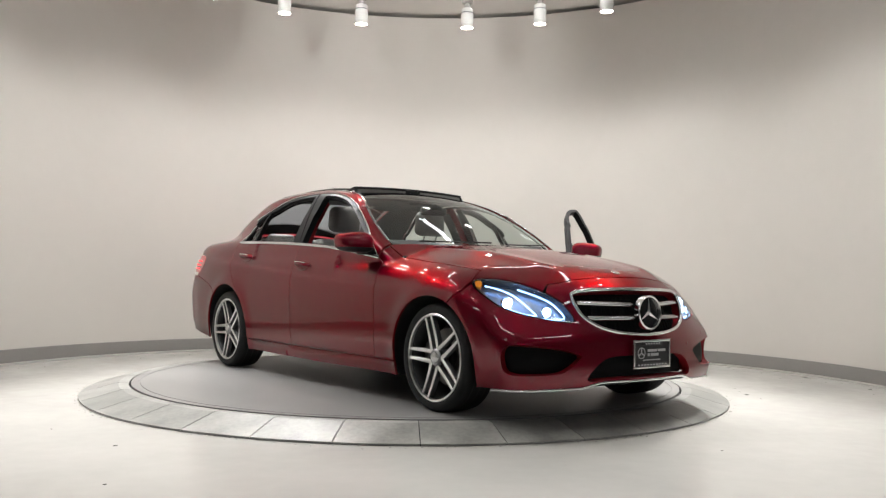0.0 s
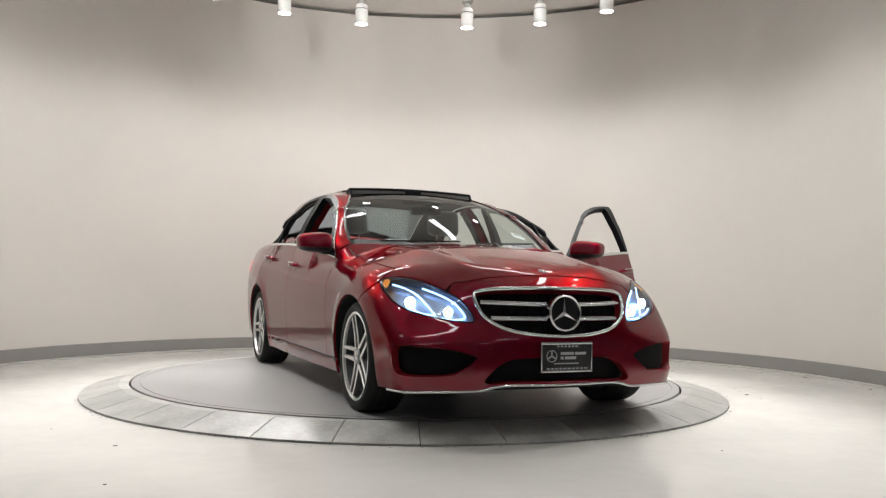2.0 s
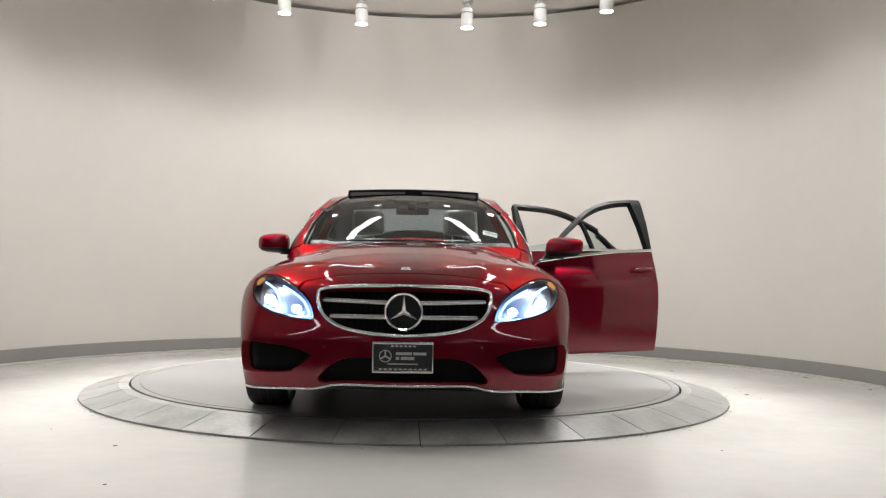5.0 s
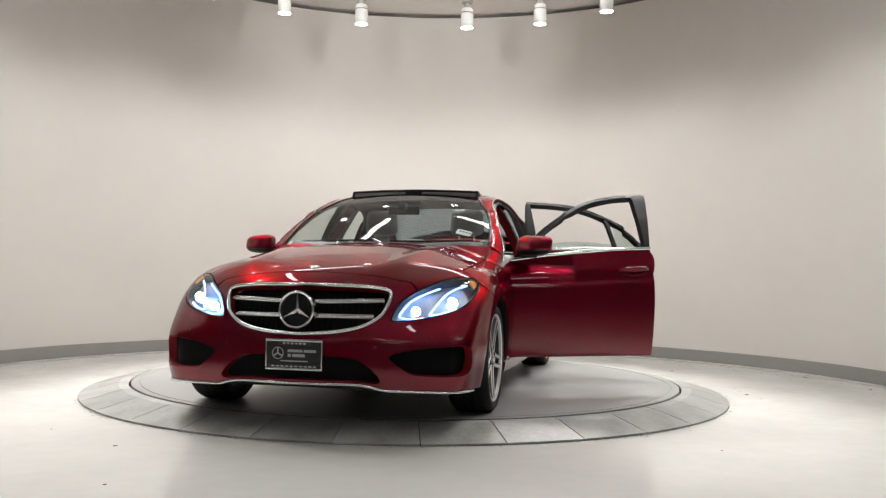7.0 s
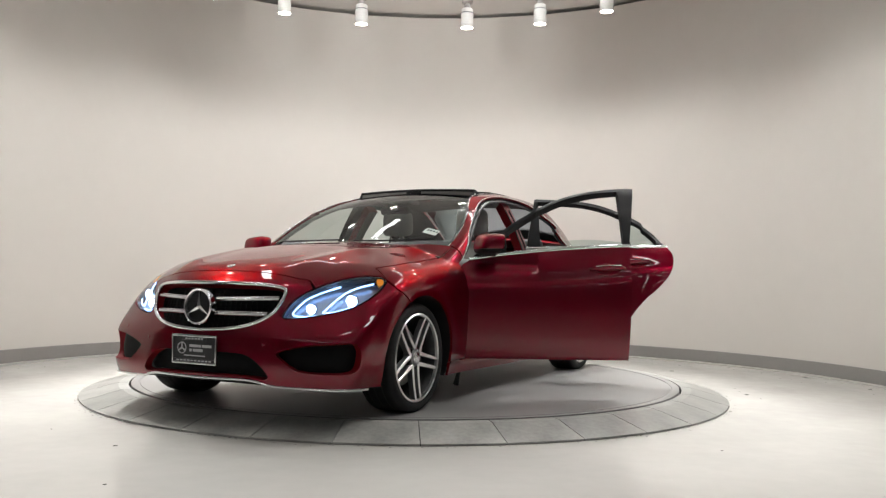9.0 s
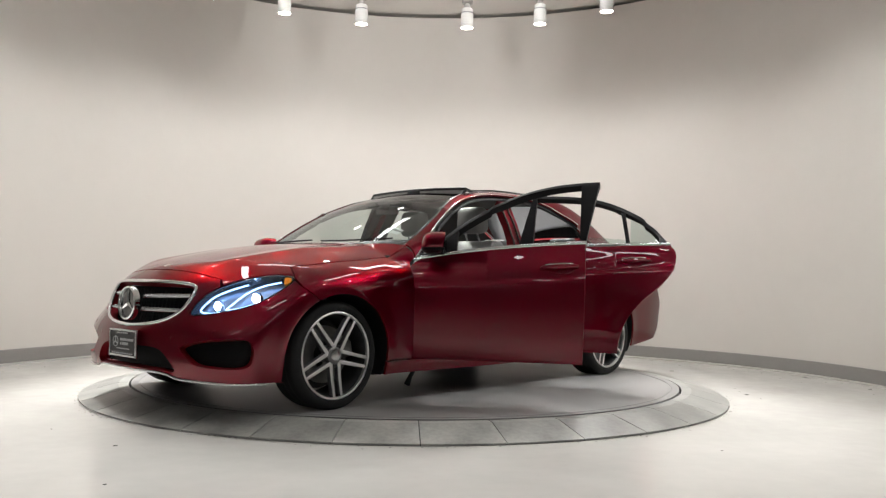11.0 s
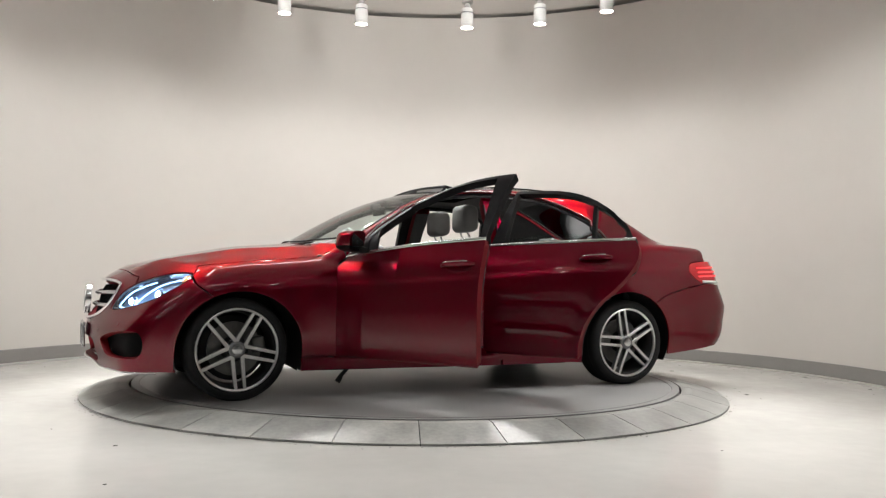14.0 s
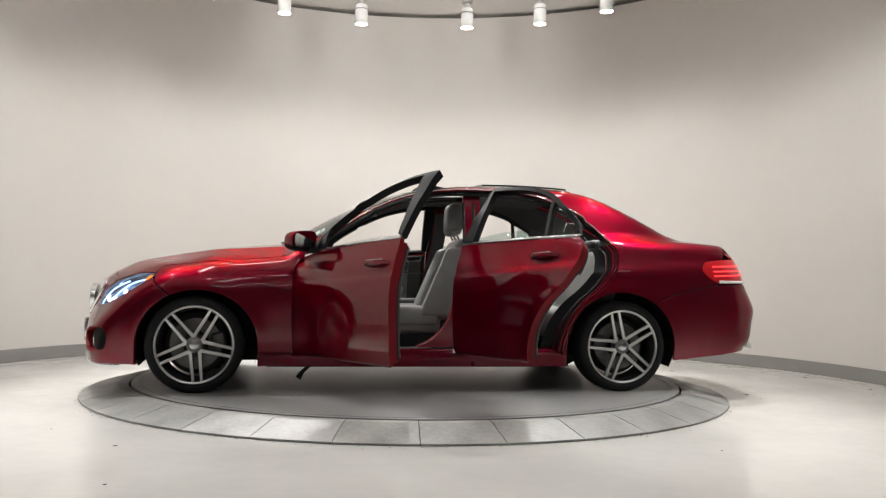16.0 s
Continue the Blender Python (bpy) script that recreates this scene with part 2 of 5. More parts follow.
# ---- the car's outer surface as a smooth function ----
def curve(x, pairs):
    """Smooth interpolation through pairs (x rising)."""
    xs = np.array([q[0] for q in pairs], float)
    ys = np.array([q[1] for q in pairs], float)
    d = np.diff(ys) / np.diff(xs)
    m = np.concatenate([[d[0]], np.where(d[:-1] * d[1:] > 0, 2 * d[:-1] * d[1:] / np.where(np.abs(d[:-1] + d[1:]) < 1e-9, 1e-9, d[:-1] + d[1:]), 0), [d[-1]]])
    x = np.asarray(x, float)
    i = np.clip(np.searchsorted(xs, x) - 1, 0, len(xs) - 2)
    h = xs[i + 1] - xs[i]
    t = np.clip((x - xs[i]) / h, 0, 1)
    return ((2 * t**3 - 3 * t**2 + 1) * ys[i] + (t**3 - 2 * t**2 + t) * h * m[i] + (3 * t**2 - 2 * t**3) * ys[i + 1] + (t**3 - t**2) * h * m[i + 1]
            + np.where(x < xs[0], (x - xs[0]) * m[0], 0) + np.where(x > xs[-1], (x - xs[-1]) * m[-1], 0))


def smax(a, b, k):
    h = np.maximum(k - np.abs(a - b), 0) / k
    return np.maximum(a, b) + h * h * k * 0.25


HOOD = [(0.6, 1.004), (0.8, 0.997), (0.95, 0.988), (1.12, 0.973), (1.32, 0.955), (1.52, 0.920), (1.72, 0.880), (1.92, 0.832), (2.1, 0.772), (2.24, 0.69)]
DECK = [(-2.7, 0.99), (-2.43, 1.037), (-2.25, 1.056), (-2.02, 1.072), (-1.8, 1.078), (-1.3, 1.080)]
SECTION = [(0.1, 0.868), (0.25, 0.901), (0.42, 0.920), (0.62, 0.928), (0.80, 0.913), (0.95, 0.863), (1.1, 0.80)]
PLAN = [(-2.7, -0.16), (-2.4, -0.085), (-2.1, -0.035), (-1.7, -0.004), (-1.4, 0.004), (-1.0, -0.004), (0.0, 0.0), (1.0, -0.008), (1.4, 0.0), (1.7, -0.01), (2.1, -0.06)]
NOSE = [(0.1, 2.15), (0.17, 2.225), (0.3, 2.245), (0.42, 2.24), (0.55, 2.205), (0.65, 2.185), (0.72, 2.16), (0.8, 2.09)]
NOSE_BOW = [(0.1, 0.17), (0.3, 0.16), (0.42, 0.18), (0.55, 0.24), (0.7, 0.345), (0.8, 0.41)]
TAIL = [(0.2, -2.47), (0.28, -2.545), (0.36, -2.60), (0.47, -2.615), (0.56, -2.63), (0.64, -2.60), (0.73, -2.555), (0.81, -2.53), (0.91, -2.485), (1.02, -2.43), (1.1, -2.40)]
ROOF = [(-2.15, 1.03), (-2.05, 1.07), (-1.98, 1.112), (-1.8, 1.208), (-1.57, 1.318), (-1.44, 1.373), (-1.3, 1.415), (-1.15, 1.436), (-0.8, 1.448), (-0.4, 1.442),
        (-0.1, 1.415), (0.1, 1.378), (0.3, 1.314), (0.5, 1.224), (0.66, 1.137), (0.8, 1.055), (1.0, 0.935)]
SIDE_GLASS = [(0.8, 0.868), (0.9, 0.866), (1.0, 0.846), (1.1, 0.803), (1.2, 0.752), (1.3, 0.697), (1.38, 0.648), (1.5, 0.55)]
GREEN_PLAN = [(-2.1, -0.24), (-1.8, -0.13), (-1.5, -0.06), (-1.1, -0.015), (-0.6, 0.0), (0.0, 0.0), (0.4, -0.012), (0.8, -0.045)]
CREASE = [(-2.3, 0.90), (-1.4, 0.862), (-0.6, 0.80), (0.2, 0.745), (0.8, 0.715), (1.3, 0.70)]


def lower(x, y, z):
    y = np.abs(y)
    w = curve(z, SECTION) + curve(x, PLAN)
    c = z - curve(x, CREASE)
    fade = np.clip((1.25 - x) / 0.5, 0, 1) * np.clip((x + 2.3) / 0.4, 0, 1)
    w = w - 0.010 * fade * 0.5 * (1 + np.tanh(c / 0.016)) * np.exp(-np.maximum(c, 0) / 0.24)
    # flared lips round the wheel openings
    for xc in (1.434, -1.42):
        r = np.hypot(x - xc, z - 0.31)
        w = w + 0.012 * np.exp(-((r - 0.375) / 0.07) ** 2) * (z > 0.1)
    # sill
    w = w - 0.010 * np.exp(-((z - 0.248) / 0.009) ** 2) * np.clip((1.05 - x) / 0.05, 0, 1) * np.clip((x + 1.05) / 0.05, 0, 1)
    f = y - w
    t = np.where(x > 0.3, curve(x, HOOD) - curve(np.clip(x, 0.5, 2.2), [(0.5, 0.095), (1.0, 0.10), (1.6, 0.076), (2.2, 0.03)]) * (y / 0.72) ** 2.6
                 + 0.010 * np.exp(-((y - 0.50 + 0.10 * (x - 1)) / 0.07) ** 2),
                 np.where(x < -1.2, curve(x, DECK) - 0.035 * (y / 0.8) ** 2.5, 1.25))
    f = smax(f, z - t, np.where(x > 0, 0.10, 0.07))
    nose = x - (curve(z, NOSE) - curve(z, NOSE_BOW) * (y / 0.8) ** 1.9)
    f = smax(f, nose, 0.11)
    tail = (curve(z, TAIL) + 0.20 * (y / 0.9) ** 2.4) - x
    f = smax(f, tail, 0.10)
    return f


def upper(x, y, z):
    y = np.abs(y)
    f = y - (curve(z, SIDE_GLASS) + curve(x, GREEN_PLAN))
    xs = x + np.where(x > -0.4, 0.10, -0.10) * (y / 0.7) ** 2 * np.clip(np.abs(x + 0.4) / 0.4, 0, 1)
    f2 = (z - curve(xs, ROOF) + 0.035 * (y / 0.6) ** 2) * 0.8
    return np.maximum(smax(f, f2, 0.055), 0.84 - z)


def body_f(x, y, z):
    a, b = lower(x, y, z), upper(x, y, z)
    k = np.where(x < -1.0, 0.07, 0.012)
    return -smax(-a, -b, k)


def reach(origin, way, lo, hi, f=body_f):
    """Where rays from inside leave the surface: origins and ways (n,3), distance between lo and hi."""
    o, w = np.asarray(origin, float), np.asarray(way, float)
    a, b = np.full(len(o), float(lo)), np.full(len(o), float(hi))
    for _ in range(34):
        m = (a + b) / 2
        q = o + w * m[:, None]
        inside = f(q[:, 0], q[:, 1], q[:, 2]) < 0
        a, b = np.where(inside, m, a), np.where(inside, b, m)
    return o + w * a[:, None]


def to_side(p):
    """(x, z) on the left side."""
    p = np.asarray(p, float)
    n = len(p)
    return reach(np.c_[p[:, 0], np.zeros(n), p[:, 1]], np.tile((0, 1, 0), (n, 1)), 0.0, 1.3)


def to_front(p):
    """(degrees from straight ahead, z) round an upright axis behind the nose."""
    p = np.asarray(p, float)
    a = np.radians(p[:, 0])
    return reach(np.c_[np.full(len(p), 1.4), np.zeros(len(p)), p[:, 1]], np.c_[np.cos(a), np.sin(a), 0 * a], 0.2, 1.4)


def to_rear(p):
    p = np.asarray(p, float)
    a = np.radians(p[:, 0])
    return reach(np.c_[np.full(len(p), -1.7), np.zeros(len(p)), p[:, 1]], np.c_[-np.cos(a), np.sin(a), 0 * a], 0.2, 1.4)


def to_top(p):
    """(x, y) from above."""
    p = np.asarray(p, float)
    n = len(p)
    return reach(np.c_[p[:, 0], p[:, 1], np.full(n, 0.45)], np.tile((0, 0, 1), (n, 1)), 0.0, 1.3)


def to_round(p):
    """(x, degrees up from the left) round a lengthwise axis."""
    p = np.asarray(p, float)
    a = np.radians(p[:, 1])
    return reach(np.c_[p[:, 0], np.zeros(len(p)), np.full(len(p), 0.75)], np.c_[0 * a, np.cos(a), np.sin(a)], 0.05, 1.4)


# ---- the car's materials ----
M_red = mat("red metallic paint", (0.160, 0.0008, 0.0120), 0.33, metal=0.78, coat=1.0, spec=0.0)
M_red.node_tree.nodes["Principled BSDF"].inputs["Specular Tint"].default_value = (0.27, 0.015, 0.035, 1)
M_red.node_tree.nodes["Principled BSDF"].inputs["Coat Roughness"].default_value = 0.006
M_red_in = mat("red paint in the shuts", (0.17, 0.002, 0.007), 0.55, vary=0.1, scale=30, spec=0.2)
M_black = mat("black gloss trim", (0.012, 0.012, 0.013), 0.14, coat=0.6)
M_frame = mat("satin black frame", (0.008, 0.008, 0.009), 0.5, vary=0.1, scale=12, spec=0.15)
M_rubber = mat("tyre rubber", (0.012, 0.012, 0.0125), 0.72, vary=0.2, scale=18, bump=0.1, bump_scale=160, spec=0.3)
M_plastic = mat("black grained plastic", (0.011, 0.011, 0.012), 0.55, vary=0.12, scale=20, bump=0.1, bump_scale=300, spec=0.3)
M_chrome = mat("chrome", (0.78, 0.78, 0.79), 0.09, metal=1.0)
M_satin = mat("satin silver", (0.62, 0.62, 0.63), 0.26, metal=1.0, vary=0.05, scale=20)
M_alloy = mat("machined alloy", (0.74, 0.735, 0.73), 0.34, metal=1.0, vary=0.05, scale=25)
M_alloy_grey = mat("grey alloy paint", (0.26, 0.26, 0.265), 0.45, metal=0.85, coat=0.3, vary=0.05, scale=25)
M_barrel = mat("dark wheel barrel", (0.06, 0.06, 0.062), 0.5, metal=0.6, vary=0.15, scale=20)
M_brake = mat("brake iron", (0.16, 0.157, 0.152), 0.35, metal=0.9, vary=0.15, scale=30)
M_leather = mat("grey leather", (0.22, 0.217, 0.21), 0.48, vary=0.08, scale=9, bump=0.12, bump_scale=120)
M_leather_dark = mat("dark leather", (0.045, 0.045, 0.046), 0.5, vary=0.1, scale=9, bump=0.12, bump_scale=120)
M_lining = mat("roof lining", (0.06, 0.06, 0.059), 0.9, vary=0.08, scale=30)
M_carpet = mat("black carpet", (0.02, 0.02, 0.02), 0.95, vary=0.2, scale=40)
M_net = mat("wind deflector net", (0.12, 0.115, 0.11), 0.8, vary=0.15, scale=60)
M_amber = mat("amber marker lens", (0.85, 0.28, 0.02), 0.2, emit=(1.0, 0.42, 0.04), strength=0.08)
M_led = mat("led light guide", (0.9, 0.95, 1.0), 0.3, emit=(0.26, 0.50, 1.0), strength=3.2)
M_beam = mat("led projector", (0.9, 0.95, 1.0), 0.3, emit=(0.40, 0.62, 1.0), strength=22.0)
# silver bezel, tinted pale blue to carry the glow of the lit lamp
M_bezel_glow = mat("headlamp bezel with blue glow", (0.42, 0.47, 0.56), 0.34, metal=0.9)
# black mesh, its colour darkened further for the shade inside deep openings
M_void = mat("black mesh with intake shade", (0.004, 0.004, 0.0045), 0.6, vary=0.2, scale=40, spec=0.12)
M_tail = mat("red lamp lens", (0.42, 0.006, 0.012), 0.12, coat=0.7, emit=(1.0, 0.02, 0.03), strength=0.05)
M_tail_led = mat("red lamp guide", (0.7, 0.02, 0.03), 0.2, emit=(1.0, 0.05, 0.06), strength=1.1)
M_tail_white = mat("clear lamp strip", (0.75, 0.72, 0.70), 0.15, coat=0.6)
M_paper = mat("paper sticker", (0.72, 0.72, 0.70), 0.7, vary=0.04, scale=30)
M_ink = mat("dark print", (0.03, 0.03, 0.03), 0.7)
M_plate = mat("black plate insert", (0.018, 0.018, 0.02), 0.35, vary=0.1, scale=30)
M_print = mat("pale print", (0.42, 0.42, 0.43), 0.5)


def glass(name, colour, rough=0.0):
    m = bpy.data.materials.new(name)
    m.use_nodes = True
    nt = m.node_tree
    nt.nodes.remove(nt.nodes["Principled BSDF"])
    tr, gl, fr, mx = [nt.nodes.new(k) for k in ("ShaderNodeBsdfTransparent", "ShaderNodeBsdfGlossy", "ShaderNodeFresnel", "ShaderNodeMixShader")]
    tr.inputs[0].default_value = (*colour, 1)
    gl.inputs["Roughness"].default_value = rough
    fr.inputs["IOR"].default_value = 1.5
    nt.links.new(fr.outputs[0], mx.inputs[0])
    nt.links.new(tr.outputs[0], mx.inputs[1])
    nt.links.new(gl.outputs[0], mx.inputs[2])
    nt.links.new(mx.outputs[0], nt.nodes["Material Output"].inputs[0])
    return m


M_glass = glass("tinted window glass", (0.66, 0.75, 0.72))
M_screen = glass("windscreen glass", (0.62, 0.71, 0.68))
M_lampglass = glass("clear lamp cover", (0.95, 0.96, 0.97))
M_roofglass = mat("black roof glass", (0.008, 0.008, 0.009), 0.05, coat=0.5)


# ---- panels cut from the surface ----
def seg(pts, n=8):
    """A smooth open line through points."""
    p = np.array(pts, float)
    q = np.vstack([2 * p[0] - p[1], p, 2 * p[-1] - p[-2]])
    out = []
    for i in range(1, len(q) - 2):
        for t in np.linspace(0, 1, n, endpoint=False):
            a, b, c, d = q[i - 1:i + 3]
            out.append(0.5 * (2 * b + (c - a) * t + (2 * a - 5 * b + 4 * c - d) * t * t + (3 * b - a - 3 * c + d) * t**3))
    out.append(p[-1])
    return np.array(out)


def loop(*segs):
    """A closed outline from open lines."""
    p = np.vstack(segs)
    keep = np.linalg.norm(p - np.roll(p, 1, 0), axis=1) > 1e-5
    return p[keep]


def ring(pts, n=8):
    """A smooth closed outline."""
    p = [tuple(q) for q in pts]
    s = seg(p[-2:] + p + p[:2], n)
    return s[2 * n:-2 * n - 1 + n][:len(p) * n]


def resample(p, step):
    out = []
    for a, b in zip(p, np.roll(p, -1, 0)):
        k = max(1, int(np.linalg.norm(b - a) / step + 0.5))
        out += [a + (b - a) * i / k for i in range(k)]
    return np.array(out)


def area2(p):
    q = np.roll(p, -1, 0)
    return float(np.sum(p[:, 0] * q[:, 1] - p[:, 1] * q[:, 0]))


def inset_loop(p, d):
    if area2(p) < 0:
        p = p[::-1]
    e = np.roll(p, -1, 0) - p
    n = np.c_[-e[:, 1], e[:, 0]] / np.maximum(np.linalg.norm(e, axis=1), 1e-9)[:, None]
    m = n + np.roll(n, 1, 0)
    m /= np.maximum((m * m).sum(1) / 2, 0.5)[:, None]
    return p + m * d


def inside(p, poly):
    x, y = p[:, 0][:, None], p[:, 1][:, None]
    a, b = poly, np.roll(poly, -1, 0)
    cross = ((a[:, 1] > y) != (b[:, 1] > y)) & (x < (b[:, 0] - a[:, 0]) * (y - a[:, 1]) / np.where(b[:, 1] == a[:, 1], 1e-12, b[:, 1] - a[:, 1]) + a[:, 0])
    return cross.sum(1) % 2 == 1


from mathutils.geometry import delaunay_2d_cdt

SCALE = {"side": (1, 1), "front": (0.0125, 1), "rear": (0.0125, 1), "top": (1, 1), "round": (1, 0.0125)}
CAST = {"side": to_side, "front": to_front, "rear": to_rear, "top": to_top, "round": to_round}


def gradient(q):
    h = 1e-3
    g = np.stack([body_f(*(q + h * np.eye(3)[k]).T) - body_f(*(q - h * np.eye(3)[k]).T) for k in range(3)], 1)
    return g / np.maximum(np.linalg.norm(g, axis=1), 1e-9)[:, None]


def panel(name, outline, way, material, parent, holes=(), step=0.035, gap=0.0025, depth=0.014, back=False, lift=0.0, right=False, label="", shift=None, inner=None):
    """A sheet of the car's skin inside an outline; depth: how far its edges turn in; back: an inner face too; lift: out along the normal."""
    sc = np.array(SCALE[way])
    rim = [resample(inset_loop(np.asarray(outline, float) * sc, gap), step * 0.5)]
    for h in holes:
        o = np.asarray(h, float) * sc
        if area2(o) < 0:
            o = o[::-1]
        rim.append(resample(inset_loop(o, -gap), step * 0.4))
    lo, hi = rim[0].min(0), rim[0].max(0)
    gx, gy = np.meshgrid(np.arange(lo[0], hi[0], step), np.arange(lo[1], hi[1], step))
    g = np.c_[(gx + 0.5 * step * (np.arange(gx.shape[0]) % 2)[:, None]).ravel(), gy.ravel()]
    g = g[inside(g, rim[0])]
    for h in rim[1:]:
        g = g[~inside(g, h)]
    edge = np.vstack(rim)
    d = np.min(np.linalg.norm(g[:, None] - edge[None], axis=2), axis=1) if len(g) else np.zeros(0)
    g = g[d > step * 0.4]
    pts = np.vstack([edge, g])
    edges, k = [], 0
    for r in rim:
        edges += [(k + i, k + (i + 1) % len(r)) for i in range(len(r))]
        k += len(r)
    v, _, f, ov, _, _ = delaunay_2d_cdt([Vector(q) for q in pts], edges, [], 0, 1e-6)
    v = np.array([tuple(q) for q in v])
    cen = np.array([v[list(t)].mean(0) for t in f])
    ok = inside(cen, rim[0])
    for h in rim[1:]:
        ok &= ~inside(cen, h)
    f = [t for t, o in zip(f, ok) if o]
    q = CAST[way](v / sc)
    n = gradient(q)
    q = q + n * lift
    if shift is not None:
        q = q + np.asarray(shift)
    tri = np.array(f)
    nf = np.cross(q[tri[:, 1]] - q[tri[:, 0]], q[tri[:, 2]] - q[tri[:, 0]])
    flip = (nf * n[tri[:, 0]]).sum(1) < 0
    tri[flip] = tri[flip][:, ::-1]
    verts, norms, faces = [q], [n], [tuple(t) for t in tri]
    count = len(q)
    mids = [0] * len(faces)
    if back:
        verts.append(q - n * depth)
        norms.append(-n)
        faces += [tuple(int(i) + count for i in t[::-1]) for t in tri]
        mids += [2 if inner else 0] * len(tri)
        count *= 2
    if depth:
        seen = {}
        for t in tri:
            for a, b in ((t[0], t[1]), (t[1], t[2]), (t[2], t[0])):
                seen[(int(a), int(b))] = seen.get((int(a), int(b)), 0) + 1
        for a, b in seen:
            if (b, a) not in seen:
                t = q[b] - q[a]
                m = np.cross(t, n[a] + n[b])
                m /= max(np.linalg.norm(m), 1e-9)
                verts.append(np.array([q[a], q[b], q[b] - n[b] * depth, q[a] - n[a] * depth]))
                norms.append(np.tile(m, (4, 1)))
                faces.append((count + 3, count + 2, count + 1, count))
                mids.append(1)
                count += 4
    verts, norms = np.vstack(verts), np.vstack(norms)
    if right:
        verts, norms = verts * (1, -1, 1), norms * (1, -1, 1)
        faces = [t[::-1] for t in faces]
    me = bpy.data.meshes.new(name)
    me.from_pydata(verts.tolist(), [], [tuple(int(i) for i in t) for t in faces])
    me.shade_smooth()
    me.normals_split_custom_set_from_vertices(norms.tolist())
    ob = new(name, me)
    for m in (material, M_red_in if material is M_red else material, inner or material):
        me.materials.append(m)
    me.polygons.foreach_set("material_index", mids)
    ob.parent = parent
    if label:
        tagged(ob, label)
    return ob


def strip(name, pts, material, parent, r=0.006, flat=0.5, lift=0.0, right=False, label="", closed=False):
    """A moulding on the skin along 3D points."""
    q = np.array(pts, float)
    n = gradient(q)
    q = q + n * lift
    t = np.gradient(q, axis=0)
    if closed:
        t = np.roll(q, -1, 0) - np.roll(q, 1, 0)
    t /= np.maximum(np.linalg.norm(t, axis=1), 1e-9)[:, None]
    b = np.cross(n, t)
    verts, faces = [], []
    m = 8
    for i in range(len(q)):
        for k in range(m):
            a = 2 * math.pi * k / m
            w = q[i] + b[i] * math.cos(a) * r + n[i] * math.sin(a) * r * flat
            verts.append((w[0], -w[1] if right else w[1], w[2]))
    for i in range(len(q) if closed else len(q) - 1):
        for k in range(m):
            a, c, e, g = i * m + k, i * m + (k + 1) % m, ((i + 1) % len(q)) * m + (k + 1) % m, ((i + 1) % len(q)) * m + k
            faces.append((a, c, e, g) if not right else (g, e, c, a))
    if not closed:
        faces += [tuple(range(m)), tuple(range((len(q) - 1) * m, len(q) * m))]
    return mesh_ob(name, verts, faces, material, parent, True, label, 60)


def as_side(q):
    return np.c_[q[:, 0], q[:, 2]]


def as_round(q):
    return np.c_[q[:, 0], np.degrees(np.arctan2(q[:, 2] - 0.75, np.abs(q[:, 1])))]


def as_front(q):
    return np.c_[np.degrees(np.arctan2(q[:, 1], q[:, 0] - 1.4)), q[:, 2]]


def arch(xc, rx, zc, rz, a0, a1, n=40):
    a = np.radians(np.linspace(a0, a1, n))
    return np.c_[xc + rx * np.cos(a), zc + rz * np.sin(a)]


car = new("car")
tagged(car, "dark red metallic four-door sedan with two open doors on the turntable", "car")

# shared lines of the skin: (x, z) on the side unless said otherwise
BELT = seg([(0.735, 0.884), (0.478, 0.922), (0.109, 0.962), (-0.311, 0.989), (-0.8, 1.008), (-1.372, 1.022)])
CUT_A = seg([(0.735, 0.884), (0.788, 0.845), (0.815, 0.78), (0.823, 0.60), (0.822, 0.45), (0.812, 0.252)])
CUT_B = seg([(-0.302, 0.988), (-0.302, 0.80), (-0.298, 0.506), (-0.290, 0.252)])
CUT_C = seg([(-1.372, 1.022), (-1.412, 0.965), (-1.408, 0.88), (-1.36, 0.79), (-1.275, 0.70), (-1.18, 0.615), (-1.085, 0.49), (-1.035, 0.36), (-1.02, 0.252)])
FRONT_ARCH = (1.418, 0.380, 0.305, 0.354)
REAR_ARCH = (-1.424, 0.388, 0.307, 0.372)
# (x, degrees round the car)
DLO = seg([(-1.372, 18.0), (-1.33, 21.8), (-1.27, 27.0), (-1.14, 33.5), (-0.98, 39.8), (-0.77, 43.6), (-0.5, 45.1), (-0.25, 45.1), (-0.02, 43.2), (0.16, 39.2), (0.33, 32.4), (0.50, 24.2), (0.63, 16.2), (0.735, 9.3)])
SCREEN_SIDE = seg([(0.735, 17.3), (0.62, 22.4), (0.52, 26.9), (0.44, 30.6), (0.34, 35.2), (0.22, 41.0), (0.09, 46.3), (-0.03, 50.2), (-0.12, 51.4)])
ROOF_SIDE = seg([(-0.12, 51.4), (-0.4, 51.8), (-0.8, 51.2), (-1.15, 49.4)])
BACK_SIDE = seg([(-1.15, 49.4), (-1.3, 47.0), (-1.48, 42.6), (-1.66, 36.7), (-1.80, 31.5), (-1.92, 27.0)])
